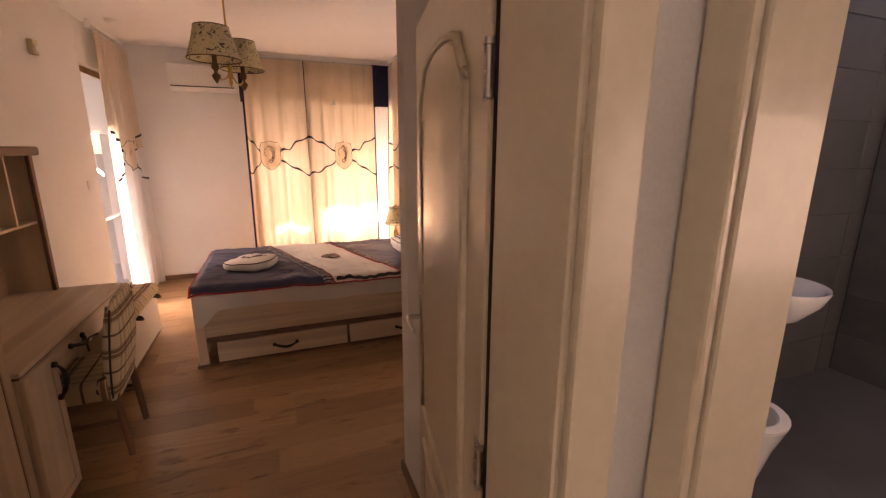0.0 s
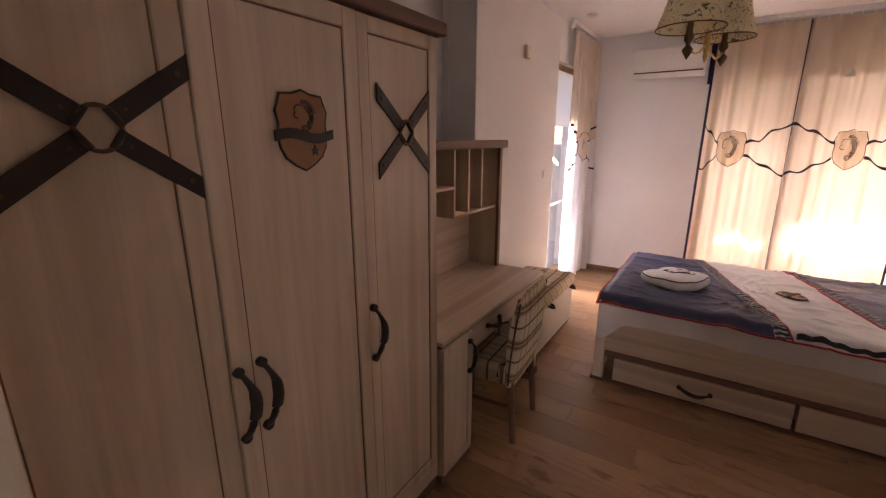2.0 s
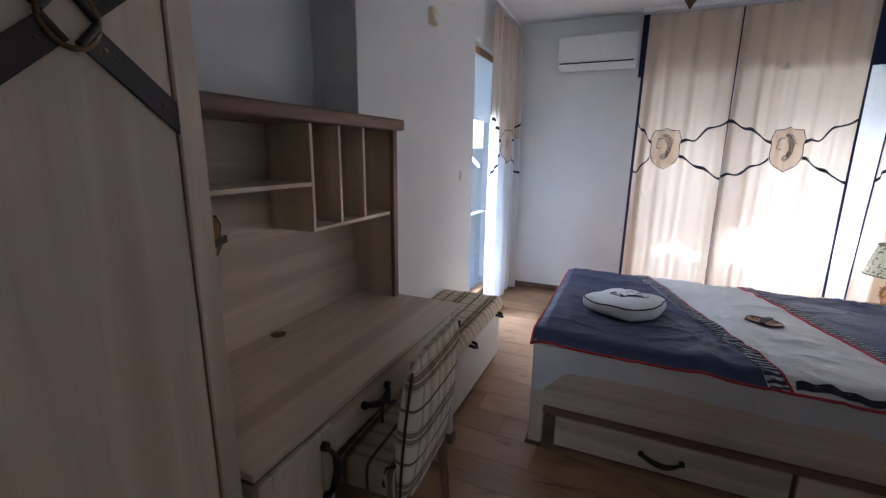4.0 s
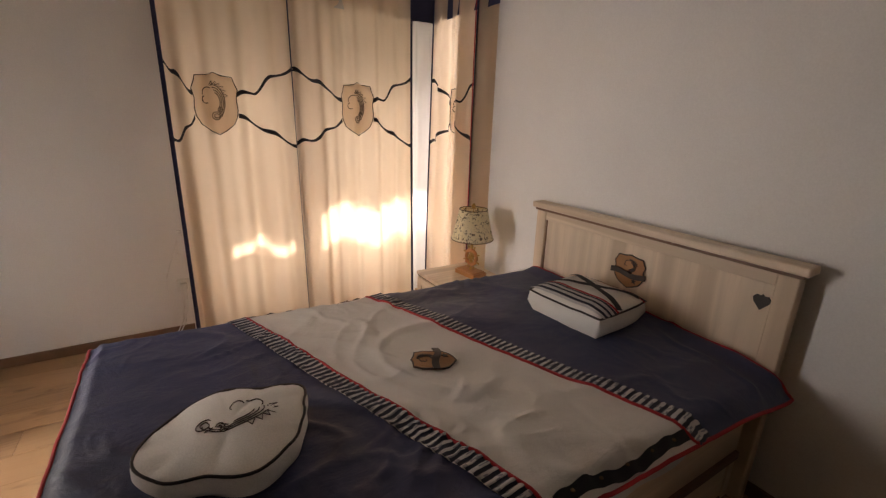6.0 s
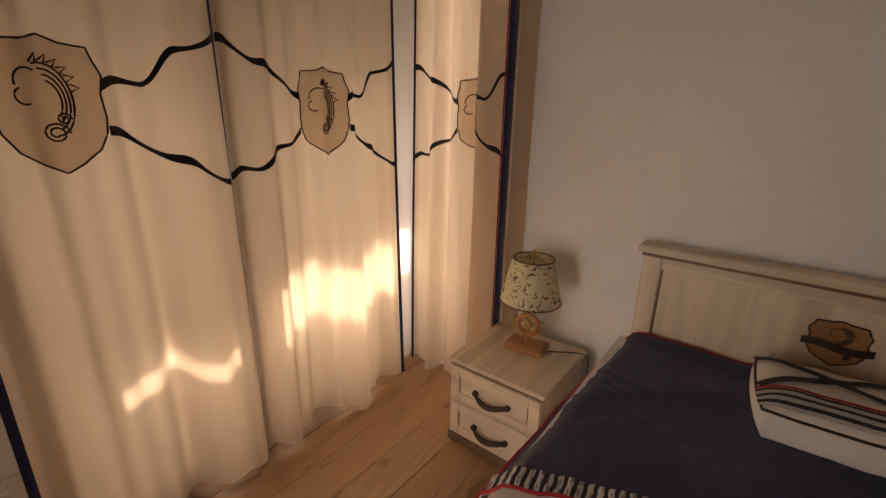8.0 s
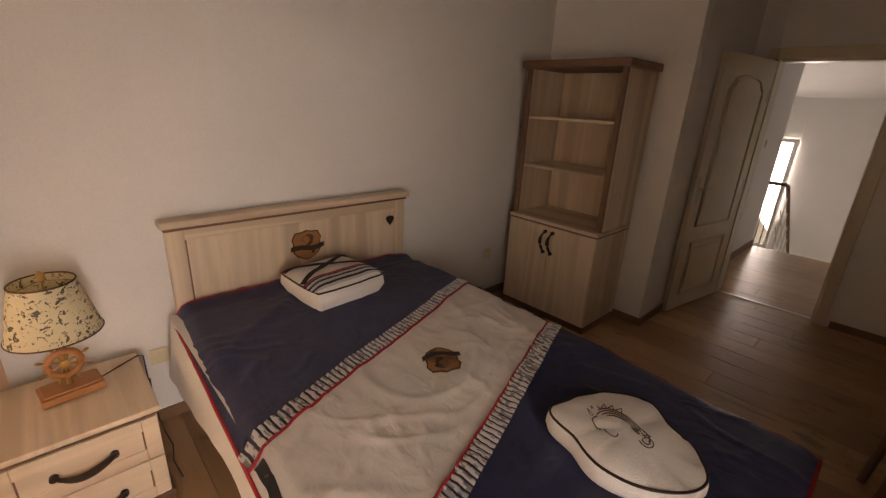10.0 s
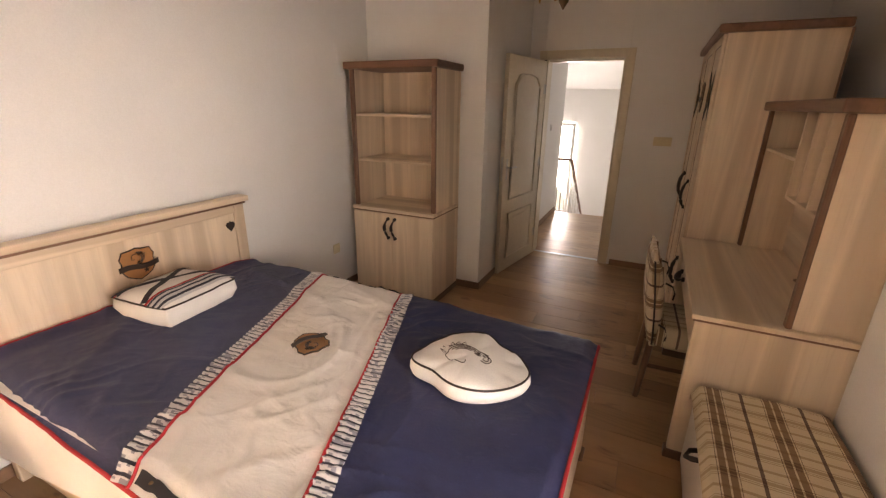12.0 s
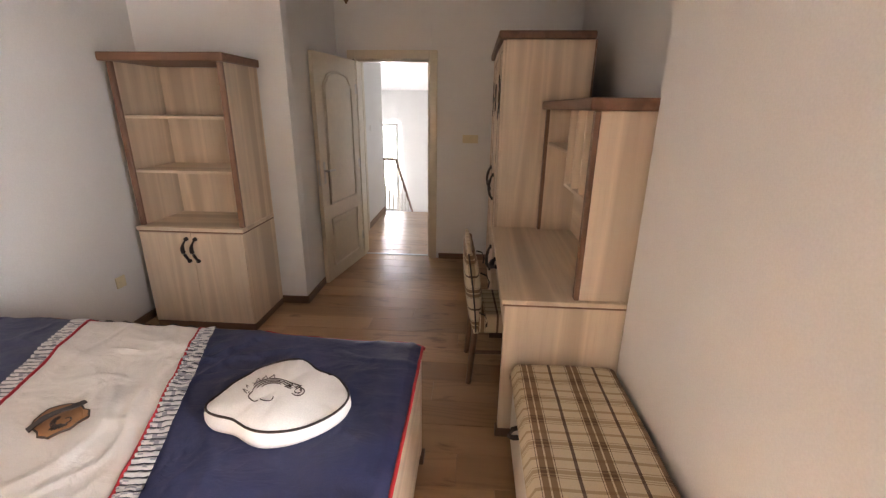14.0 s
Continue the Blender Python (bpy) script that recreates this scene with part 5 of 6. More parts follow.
# ---- cushions ----
def square_pillow():
    p = thing("cushion", "white boxed square cushion with crossed dark ribbons and stripes", "cushion", (1.165, 4.0, 0.626), 5.0)
    hx, hy, h = 0.178, 0.198, 0.10
    bm = bmesh.new()
    n = 24
    def body(u, v, side):
        x, y = (2 * u - 1), (2 * v - 1)
        puff = (1 - x ** 6) * (1 - y ** 6)
        sx = hx * (1 - 0.05 * (y * y)) * x
        sy = hy * (1 - 0.05 * (x * x)) * y
        return sx, sy, puff
    def topf(u, v):
        a, b, e = body(u, v, 1)
        return (a, b, 0.102 + 0.032 * e + 0.004 * noise.noise((a * 14, b * 14, 2)))
    def zt(a, b):
        return topf((a / hx + 1) / 2, (b / hy + 1) / 2)[2]
    grid(bm, n, n, topf)
    edge = [e for e in bm.edges if e.is_boundary]
    ext = bmesh.ops.extrude_edge_only(bm, edges=edge)
    vs = [g for g in ext["geom"] if isinstance(g, bmesh.types.BMVert)]
    for v in vs:
        v.co.z, v.co.x, v.co.y = 0.052, v.co.x * 1.035, v.co.y * 1.03
    ext = bmesh.ops.extrude_edge_only(bm, edges=[g for g in ext["geom"] if isinstance(g, bmesh.types.BMEdge) and g.is_boundary])
    for v in (g for g in ext["geom"] if isinstance(g, bmesh.types.BMVert)):
        v.co.z, v.co.x, v.co.y = 0.002, v.co.x * 0.88, v.co.y * 0.88
    part("body", bm, PILLOW, p, "cream boxed pillow", smooth=70)
    def ribbon(name, pts, w, mat, lift=0.006):
        bm2 = bmesh.new()
        a, b = Vector(pts[0]), Vector(pts[1])
        d = (b - a).normalized()
        s = Vector((-d.y, d.x))
        def fn(u, v):
            q = a + (b - a) * u + s * w * (v - 0.5)
            return (q.x, q.y, zt(max(-hx, min(hx, q.x)), max(-hy, min(hy, q.y))) + lift)
        grid(bm2, 18, 2, fn)
        part(name, bm2, mat, p, smooth=70)
    # stripes lie towards the foot of the bed (-x)
    ribbon("red_stripe", [(-0.060, -0.20), (-0.060, 0.20)], 0.015, RED)
    ribbon("red_stripe", [(0.142, -0.20), (0.142, 0.20)], 0.008, RED)
    ribbon("stripe", [(0.155, -0.20), (0.155, 0.20)], 0.012, STRIPE_D)
    for i, (x, mat, w) in enumerate(((-0.076, STRIPE_D, 0.014), (-0.092, STRIPE_L, 0.015), (-0.108, STRIPE_D, 0.015), (-0.124, STRIPE_L, 0.015), (-0.140, STRIPE_D, 0.015), (-0.155, STRIPE_L, 0.012))):
        ribbon("stripe", [(x, -0.20), (x, 0.20)], w, mat)
    ribbon("ribbon", [(-0.045, 0.195), (0.135, -0.175)], 0.03, BLACK, 0.008)
    ribbon("ribbon", [(-0.045, -0.195), (0.135, 0.19)], 0.03, BLACK, 0.009)
    bm = bmesh.new()
    rim = [topf(u, v) for u, v in [(i / 20, 0) for i in range(20)] + [(1, i / 20) for i in range(20)] + [(1 - i / 20, 1) for i in range(20)] + [(0, 1 - i / 20) for i in range(20)]]
    tube(bm, rim, 0.0045, 6, closed=True)
    part("piping", bm, LEATHER, p, "dark brown piping", smooth=60)


square_pillow()


def shaped_pillow():
    p = thing("cushion", "white plush shield-shaped cushion with dark piping and curled embroidery", "cushion", (-0.325, 3.872, 0.626), 0.0)
    N = 72
    knots = ((0, 0.95), (30, 1.13), (62, 0.95), (95, 1.05), (135, 1.02), (180, 1.07), (215, 1.0), (245, 0.91), (278, 1.10), (308, 1.0), (335, 0.93), (360, 0.95))
    def radius(a):
        g = math.degrees(a) % 360
        for (a0, r0), (a1, r1) in zip(knots, knots[1:]):
            if a0 <= g <= a1:
                return r0 + (r1 - r0) * smoothstep(a0, a1, g)
        return 1.0
    def ol(a, k):
        r = (1 + 1.25 * (radius(a) - 1)) * k
        return (0.205 * r * math.cos(a), 0.175 * r * math.sin(a))
    def puff(x):
        return 0.82 + 0.22 * smoothstep(-0.16, 0.02, x)
    prof = [(0.88, 0.002), (0.97, 0.010), (1.0, 0.028), (0.995, 0.050), (0.965, 0.066), (0.93, 0.072), (0.86, 0.077), (0.75, 0.081), (0.6, 0.085), (0.45, 0.088), (0.3, 0.089), (0.12, 0.09)]
    def dent(x, y):
        r = noise.noise((x * 13 + 4, y * 9, 3.3))
        return 0.009 * noise.noise((x * 11, y * 11, 5)) - 0.008 * max(0.0, 1 - abs(r) * 5)
    def height(x, y):
        k = math.hypot(*(c / m for c, m in zip((x, y), (0.205, 0.175))))
        for (k0, z0), (k1, z1) in zip(prof[4:], prof[5:]):
            if k1 <= k <= k0:
                return (z0 + (z1 - z0) * (k0 - k) / (k0 - k1)) * puff(x) + dent(x, y)
        return prof[-1][1] * puff(x) + dent(x, y)
    bm = bmesh.new()
    rings = []
    for k, z in prof:
        ring = []
        for j in range(N):
            x, y = ol(2 * math.pi * j / N, k)
            ring.append(bm.verts.new((x, y, z * puff(x) + (dent(x, y) if k < 0.95 else 0.0))))
        rings.append(ring)
    for A, B in zip(rings, rings[1:]):
        for j in range(N):
            bm.faces.new((A[j], A[(j + 1) % N], B[(j + 1) % N], B[j]))
    bm.faces.new(rings[0][::-1])
    bm.faces.new(rings[-1])
    part("body", bm, PILLOW, p, "cream plush pillow", smooth=80)
    bm = bmesh.new()
    tube(bm, [(x, y, 0.068 * puff(x)) for x, y in (ol(2 * math.pi * j / N, 0.968) for j in range(N))], 0.004, 6, closed=True)
    part("piping", bm, LEATHER, p, "dark brown piping", smooth=60)
    bm = bmesh.new()
    for line in scroll_lines(0.17, 0.21):
        tube(bm, [(v + 0.01, 0.01 - u, height(v + 0.01, 0.01 - u) + 0.0015) for u, v in line], 0.0017, 5)
    part("embroidery", bm, INK, p, "dark curled embroidery", smooth=60)


shaped_pillow()

# ---- curtains ----
def curtain_surface(p0, p1, folds, amp, inward, seed, z0=0.035, z1=2.665, flare=0.0, lag=0.0, deep=0.0, roll=0.0, pleat=None):
    """A hanging panel between two plan points. Returns fn(s, z, off): a point at fraction s of the width, off in front of the cloth."""
    a, b = Vector(p0), Vector(p1)
    n = Vector(inward)
    along = (b - a).normalized()
    rnd = random.Random(seed)
    ph = [rnd.uniform(0, 6.28) for _ in range(4)]

    def fn(s, z, off=0.0):
        k = (z - z0) / (z1 - z0)
        g = 0.75 + 0.45 * (1 - k)
        f = amp * g * (math.sin(2 * math.pi * folds * s + ph[0] + 0.5 * math.sin(3.1 * s + ph[1])) + 0.45 * math.sin(2 * math.pi * folds * 1.73 * s + ph[2] + 0.25 * k))
        f += 0.02 * math.sin(2.5 * k + ph[3] + 4 * s) * (1 - k)
        f += deep * (1 - k) * math.sin(2 * math.pi * 2.1 * s + ph[1])
        f += roll * (1 - k) ** 1.3 * math.exp(-((s - 0.07) / 0.045) ** 2)
        if pleat:
            f += 0.04 * smoothstep(pleat - 0.012, pleat + 0.004, s) * smoothstep(pleat + 0.28, pleat + 0.05, s)
        p = a + (b - a) * s + along * (flare * (1 - k) * (0.5 - s)) + along * lag * (1 - k)
        p = p + n * (f + off + 0.02 * (1 - k))
        return (p.x, p.y, z)
    return fn


def cloth_panel(th, fn, mat, z0, z1, nu=90, nv=56, hem=0.0, s0=0.0, s1=1.0, name="cloth", label=""):
    bm = bmesh.new()
    def f(u, v):
        s = s0 + (s1 - s0) * u
        zb = z0 + hem * math.sin(s * 17 + 1) + hem * 0.7 * math.sin(s * 41)
        return fn(s, zb + (z1 - zb) * v)
    grid(bm, nu, nv, f)
    return part(name, bm, mat, th, label, smooth=70)


def ribbon_on(th, fn, pts, w, mat, off=0.005, name="ribbon", wobble=0.012):
    """A flat ribbon laid on the cloth along points (s, z), stepping a little as it goes."""
    bm = bmesh.new()
    n = 40
    top, bot = [], []
    for i in range(n + 1):
        t = i / n * (len(pts) - 1)
        k = min(int(t), len(pts) - 2)
        f = t - k
        s = pts[k][0] * (1 - f) + pts[k + 1][0] * f
        z = pts[k][1] * (1 - f) + pts[k + 1][1] * f + wobble * math.sin(i / n * 12.6)
        ww = w * (1 + 0.35 * math.sin(i / n * 12.6 + 1))
        top.append(bm.verts.new(fn(s, z + ww / 2, off)))
        bot.append(bm.verts.new(fn(s, z - ww / 2, off)))
    for i in range(n):
        bm.faces.new((bot[i], bot[i + 1], top[i + 1], top[i]))
    return part(name, bm, mat, th, smooth=70)


def emblem_on(th, fn, sc, zc, ws, h, cut=1.0):
    """A shield applique with a curled embroidery; ws: its width as a fraction of the panel."""
    ol = shield_outline(ws, h)
    bm = bmesh.new()
    m = 12
    def row(v):
        vv = (v - 0.5) * h
        xs = []
        for (u0, v0), (u1, v1) in zip(ol, ol[1:] + ol[:1]):
            if (v0 - vv) * (v1 - vv) <= 0 and abs(v1 - v0) > 1e-9:
                xs.append(u0 + (u1 - u0) * (vv - v0) / (v1 - v0))
        return (min(xs), max(xs)) if xs else (0, 0)
    def f(u, v):
        v = 0.004 + 0.992 * v
        a, b = row(v)
        b = max(a, min(b, cut - sc))
        return fn(sc + a + (b - a) * u, zc + (v - 0.5) * h, 0.004)
    grid(bm, m, 20, f)
    sh = part("shield_applique", bm, APPLIQUE, th, "beige shield applique with dark curled embroidery", smooth=70)
    bm = bmesh.new()
    dense = []
    for (u0, v0), (u1, v1) in zip(ol, ol[1:] + ol[:1]):
        dense += [(u0 + (u1 - u0) * i / 4, v0 + (v1 - v0) * i / 4) for i in range(4)]
    if cut < 1:
        k = max(range(len(dense)), key=lambda i: dense[i][0])
        dense = [q for q in dense[k:] + dense[:k] if sc + q[0] < cut]
    tube(bm, [fn(sc + u, zc + v, 0.006) for u, v in dense], 0.0028, 6, closed=cut >= 1)
    part("outline", bm, INK, sh, smooth=70)
    bm = bmesh.new()
    for line in scroll_lines(ws * 0.78, h * 0.66):
        line = [q for q in line if sc + q[0] < cut]
        if len(line) < 2:
            continue
        tube(bm, [fn(sc + u, zc + v + 0.01, 0.006) for u, v in line], 0.0028, 5)
    part("embroidery", bm, INK, sh, smooth=70)


HOOK = finish(tube(bmesh.new(), [(0, 0, -0.01), (0, 0, 0.035)], 0.004, 6), PLASTIC)


def dressed_panel(label, fn, sc, ws, edge_l, edge_r, mat=None, z0=0.035, z1=2.665, nu=90, cut=1.0, upper=None, seam=1.62):
    c = thing("curtain", label, "curtain", group="cream curtains with dark ribbons")
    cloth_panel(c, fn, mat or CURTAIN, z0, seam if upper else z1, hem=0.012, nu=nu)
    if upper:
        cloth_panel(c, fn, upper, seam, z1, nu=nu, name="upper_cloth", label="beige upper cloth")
    zc, h = 1.53, 0.36
    L, R = sc - ws * 0.48, min(cut, sc + ws * 0.48)
    ribbon_on(c, fn, [(0.0, 1.765), (L * 0.45, 1.70), (L, 1.59)], 0.022, BLACK)
    ribbon_on(c, fn, [(0.0, 1.295), (L * 0.45, 1.34), (L, 1.455)], 0.022, BLACK)
    ribbon_on(c, fn, [(R, 1.59), (R + (1 - R) * 0.3, 1.61), (R + (1 - R) * 0.55, 1.695), (1.0, 1.775)], 0.022, BLACK)
    ribbon_on(c, fn, [(R, 1.465), (R + (1 - R) * 0.3, 1.41), (R + (1 - R) * 0.65, 1.335), (1.0, 1.275)], 0.022, BLACK)
    emblem_on(c, fn, sc, zc, ws, h, cut)
    for side, wd in (("l", edge_l), ("r", edge_r)):
        if wd:
            s0, s1 = (-0.002, wd) if side == "l" else (1 - wd, 1.002)
            cloth_panel(c, lambda s, z, off=0.0: fn(s, z, 0.006 + off), EDGE, z0, z1, nu=6, nv=40, s0=s0, s1=s1, name="edging", label="navy edging")
    for i in range(12):
        x, y, _ = fn((i + 0.5) / 12, z1)
        hk = new("hook", HOOK)
        hk.parent, hk.matrix_basis = c, pose(x, y, z1)
    return c


YC, XC = 5.885, 1.425
f1 = curtain_surface((-0.375, YC), (0.355, YC), 4.2, 0.017, (0, -1), 3, flare=-0.03, deep=0.055, roll=0.15)
dressed_panel("cream curtain panel with navy edge, lit through by the sun", f1, 0.36, 0.335, 0.03, 0.022)
f2 = curtain_surface((0.35, YC), (1.225, YC), 6.3, 0.014, (0, -1), 8, deep=0.055)
dressed_panel("cream curtain panel, brightest where the sun falls behind it", f2, 0.50, 0.25, 0.0, 0.017)
f3 = curtain_surface((XC, 5.90), (XC, 5.28), 3.7, 0.027, (-1, 0), 12, pleat=0.66)
c3 = dressed_panel("cream curtain panel in the corner beside the nightstand", f3, 0.66, 0.40, 0.012, 0.11, nu=130, cut=0.67)
bm = bmesh.new()
tube(bm, [f3(0.885, 0.04 + 2.6 * i / 40, 0.009) for i in range(41)], 0.004, 6)
part("piping", bm, RED, c3, "red piping", smooth=60)
bm = bmesh.new()
ret = Vector(f3(1.0, 1.4)) 
grid(bm, 6, 24, lambda u, v: (ret.x + 0.004 + (1.524 - ret.x) * u, 5.265 - 0.02 * u + 0.006 * math.sin(u * 6 + v * 3), 0.04 + 2.62 * v))
part("return_fold", bm, CURTAIN, c3, smooth=60)
f4 = curtain_surface((-1.545, 5.14), (-1.53, 5.95), 5.0, 0.030, (1, 0), 21, z0=0.02, flare=0.0, lag=-0.03)
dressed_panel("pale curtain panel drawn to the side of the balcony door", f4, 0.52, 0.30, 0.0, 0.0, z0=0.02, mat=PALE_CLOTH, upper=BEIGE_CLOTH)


# sheers and the dark heading band behind the panels
sheer = thing("sheer_curtain", "white sheer curtain behind the panels", "sheer curtain")
fs = curtain_surface((1.19, 5.945), (1.46, 5.945), 2.5, 0.012, (0, -1), 33)
cloth_panel(sheer, fs, SHEER, 0.03, 2.66, nu=40, nv=6)
fs2 = curtain_surface((1.485, 5.96), (1.485, 5.32), 5, 0.010, (-1, 0), 34)
cloth_panel(sheer, fs2, SHEER, 0.03, 2.66, nu=60, nv=6)
band = thing("curtain_heading", "dark navy heading band along the curtain rail, with an unseen pale dimming middle", "curtain heading")
# The pale middle strip is unseen, added to darken the curtain tops a little.
for a, b, mt, nm in ((-0.405, -0.345, EDGE, "dark_end"), (-0.345, 1.19, DIM_BAND, "lining"), (1.19, 1.44, EDGE, "dark_end")):
    fb = curtain_surface((a, 5.93), (b, 5.93), 1 + 5 * (b - a), 0.004, (0, -1), 35, z0=2.165, z1=2.69)
    cloth_panel(band, fb, mt, 2.165, 2.69, nu=max(6, int(44 * (b - a))), nv=4, name=nm)
fb2 = curtain_surface((1.455, 5.93), (1.455, 5.13), 4, 0.005, (-1, 0), 36, z0=2.165, z1=2.69)
cloth_panel(band, fb2, EDGE, 2.165, 2.69, nu=40, nv=4)

rl = thing("curtain_rail", "slim white ceiling-mounted curtain rail", "curtain rail")
part("track", boxes((-0.42, 1.44, YC - 0.012, YC + 0.012, 2.70, 2.738), (1.413, 1.44, 5.12, YC - 0.012, 2.70, 2.738), bev=0.003), PLASTIC, rl)
rl2 = thing("curtain_rail", "slim white curtain rail over the balcony door", "curtain rail")
part("track", boxes((-1.55, -1.525, 4.98, 6.0, 2.70, 2.738), bev=0.003), PLASTIC, rl2)
bm = bmesh.new()
lathe(bm, [(0.018, 2.66), (0.028, 2.68), (0.026, 2.71), (0.012, 2.72)], -1.538, 4.985, 14)
part("end_cap", bm, PLASTIC, rl2, smooth=50)

# ---- table lamp ----
def table_lamp():
    l = thing("table_lamp", "table lamp with ship's wheel base and printed parchment shade", "lamp", (1.27, 5.062, 0.458), 8.0)
    part("base", boxes((-0.06, 0.06, -0.095, 0.095, 0.004, 0.034), (-0.05, 0.05, -0.085, 0.085, 0.034, 0.042), bev=0.006, seg=2), TEAK, l, "reddish wooden base block")
    w = bmesh.new()
    cz = 0.130
    tube(w, [(0, 0.049 * math.cos(q), cz + 0.049 * math.sin(q)) for q in (2 * math.pi * i / 32 for i in range(32))], 0.013, 10, closed=True)
    wheel = part("wheel", w, TEAK, l, "wooden ship's wheel", smooth=60)
    for i in range(8):
        a = 2 * math.pi * (i + 0.5) / 8
        sp = bmesh.new()
        c, s = math.cos(a), math.sin(a)
        tube(sp, [(0, k * c, cz + k * s) for k in (0.012, 0.034, 0.056, 0.063, 0.071, 0.08, 0.085)], [0.004, 0.005, 0.004, 0.0035, 0.006, 0.005, 0.002], 8)
        part("spoke", sp, BRASS, wheel, smooth=60)
    hub = bmesh.new()
    tube(hub, [(-0.014, 0, cz), (-0.012, 0, cz), (0.012, 0, cz), (0.014, 0, cz)], [0.009, 0.016, 0.016, 0.009], 16)
    part("hub", hub, BRASS, wheel, smooth=50)
    st = bmesh.new()
    lathe(st, [(0.011, 0.042), (0.009, 0.06), (0.007, 0.08), (0.006, 0.185)], 0.0, 0.0, 12)
    lathe(st, [(0.006, 0.185), (0.012, 0.2), (0.009, 0.22), (0.014, 0.25), (0.014, 0.29), (0.004, 0.3)], 0.0, 0.0, 14)
    lathe(st, [(0.004, 0.3), (0.003, 0.464), (0.016, 0.468), (0.012, 0.476), (0.015, 0.484), (0.010, 0.494), (0.003, 0.502)], 0.0, 0.0, 12)
    part("stem", st, BRASS, l, smooth=50)
    sh = bmesh.new()
    lathe(sh, [(0.140, 0.262), (0.128, 0.31), (0.112, 0.38), (0.0925, 0.462)], 0, 0, 40, cap=False)
    lathe(sh, [(0.0915, 0.4615), (0.111, 0.3795), (0.127, 0.3095), (0.139, 0.2625)], 0, 0, 40, cap=False)
    shade_ob = part("shade", sh, SHADE, l, "parchment shade with dark print", smooth=60)
    for r, z in ((0.140, 0.262), (0.0925, 0.462)):
        t = bmesh.new()
        tube(t, [(r * math.cos(q), r * math.sin(q), z) for q in (2 * math.pi * i / 40 for i in range(40))], 0.003, 6, closed=True)
        part("trim", t, BRONZE, shade_ob, smooth=60)
    t = bmesh.new()
    for i in range(3):
        a = 2 * math.pi * i / 3
        tube(t, [(0, 0, 0.468), (0.092 * math.cos(a), 0.092 * math.sin(a), 0.461)], 0.0015, 6)
    part("spider", t, BRASS, l, smooth=60)


table_lamp()
bm = bmesh.new()
tube(bm, [(1.30, 4.975, 0.466), (1.335, 4.93, 0.463), (1.37, 4.88, 0.463), (1.40, 4.835, 0.461), (1.425, 4.812, 0.44), (1.43, 4.81, 0.28), (1.425, 4.80, 0.09), (1.40, 4.79, 0.02), (1.30, 4.78, 0.006), (1.2, 4.80, 0.005), (1.08, 4.79, 0.005)], 0.0028, 6)
cable = solid("lamp_cable", bm, BLACKP, "thin black lamp cable over the nightstand's edge", "cable", smooth=60)
bm = bmesh.new()
tube(bm, [(1.428, 4.812, 0.255), (1.428, 4.812, 0.31)], [0.009, 0.011], 8)
solid("cable_switch", bm, BLACKP, "small black inline cable switch", "switch", smooth=50)


# ---- pendant ----
def pendant():
    p = thing("pendant_lamp", "two-arm brass pendant with printed parchment shades", "lamp", (-0.29, 3.14, CZ))
    bm = bmesh.new()
    lathe(bm, [(0.05, 0.0), (0.048, -0.012), (0.03, -0.03), (0.008, -0.04)], 0, 0, 24)
    part("canopy", bm, BRASS, p, smooth=50)
    bm = bmesh.new()
    tube(bm, [(0, 0, -0.03), (0, 0, -0.56)], 0.006, 10)
    part("stem", bm, BRASS, p, smooth=60)
    bm = bmesh.new()
    lathe(bm, [(0.006, -0.54), (0.014, -0.56), (0.018, -0.60), (0.012, -0.64), (0.016, -0.67), (0.008, -0.70), (0.011, -0.715), (0.006, -0.73), (0.002, -0.745)], 0, 0, 16)
    part("hub", bm, BRASS, p, "turned brass hub", smooth=50)
    d = Vector((-0.066, -0.162, 0)).normalized()
    for s in (1, -1):
        q = d * s
        bm = bmesh.new()
        R = 0.175
        tube(bm, [(q.x * r, q.y * r, z) for r, z in ((0.01, -0.665), (0.06, -0.70), (0.11, -0.715), (0.15, -0.70), (R, -0.675), (R, -0.64))], 0.0055, 8)
        arm = part("arm", bm, BRASS, p, "curved brass arm", smooth=60)
        cx, cy = q.x * R, q.y * R
        bm = bmesh.new()
        lathe(bm, [(0.002, -0.745), (0.008, -0.735), (0.022, -0.712), (0.024, -0.70), (0.010, -0.685), (0.010, -0.675), (0.021, -0.66), (0.021, -0.645), (0.013, -0.625), (0.013, -0.56)], cx, cy, 16)
        part("finial", bm, BRONZE, arm, "turned bronze finial", smooth=50)
        bm = bmesh.new()
        z0, z1 = (-0.612, -0.435)
        r0, r1 = (0.146, 0.094) if s == 1 else (0.135, 0.088)
        lathe(bm, [(r0, z0), ((r0 + r1) / 2 - 0.003, (z0 + z1) / 2), (r1, z1)], cx, cy, 40, cap=False)
        lathe(bm, [(r1 - 0.001, z1), ((r0 + r1) / 2 - 0.004, (z0 + z1) / 2), (r0 - 0.001, z0)], cx, cy, 40, cap=False)
        sh = part("shade", bm, SHADE, p, "parchment shade with dark print", smooth=60)
        for r, z in ((r0, z0), (r1, z1)):
            t = bmesh.new()
            tube(t, [(cx + r * math.cos(a), cy + r * math.sin(a), z) for a in (2 * math.pi * i / 40 for i in range(40))], 0.003, 6, closed=True)
            part("trim", t, BRONZE, sh, smooth=60)


pendant()


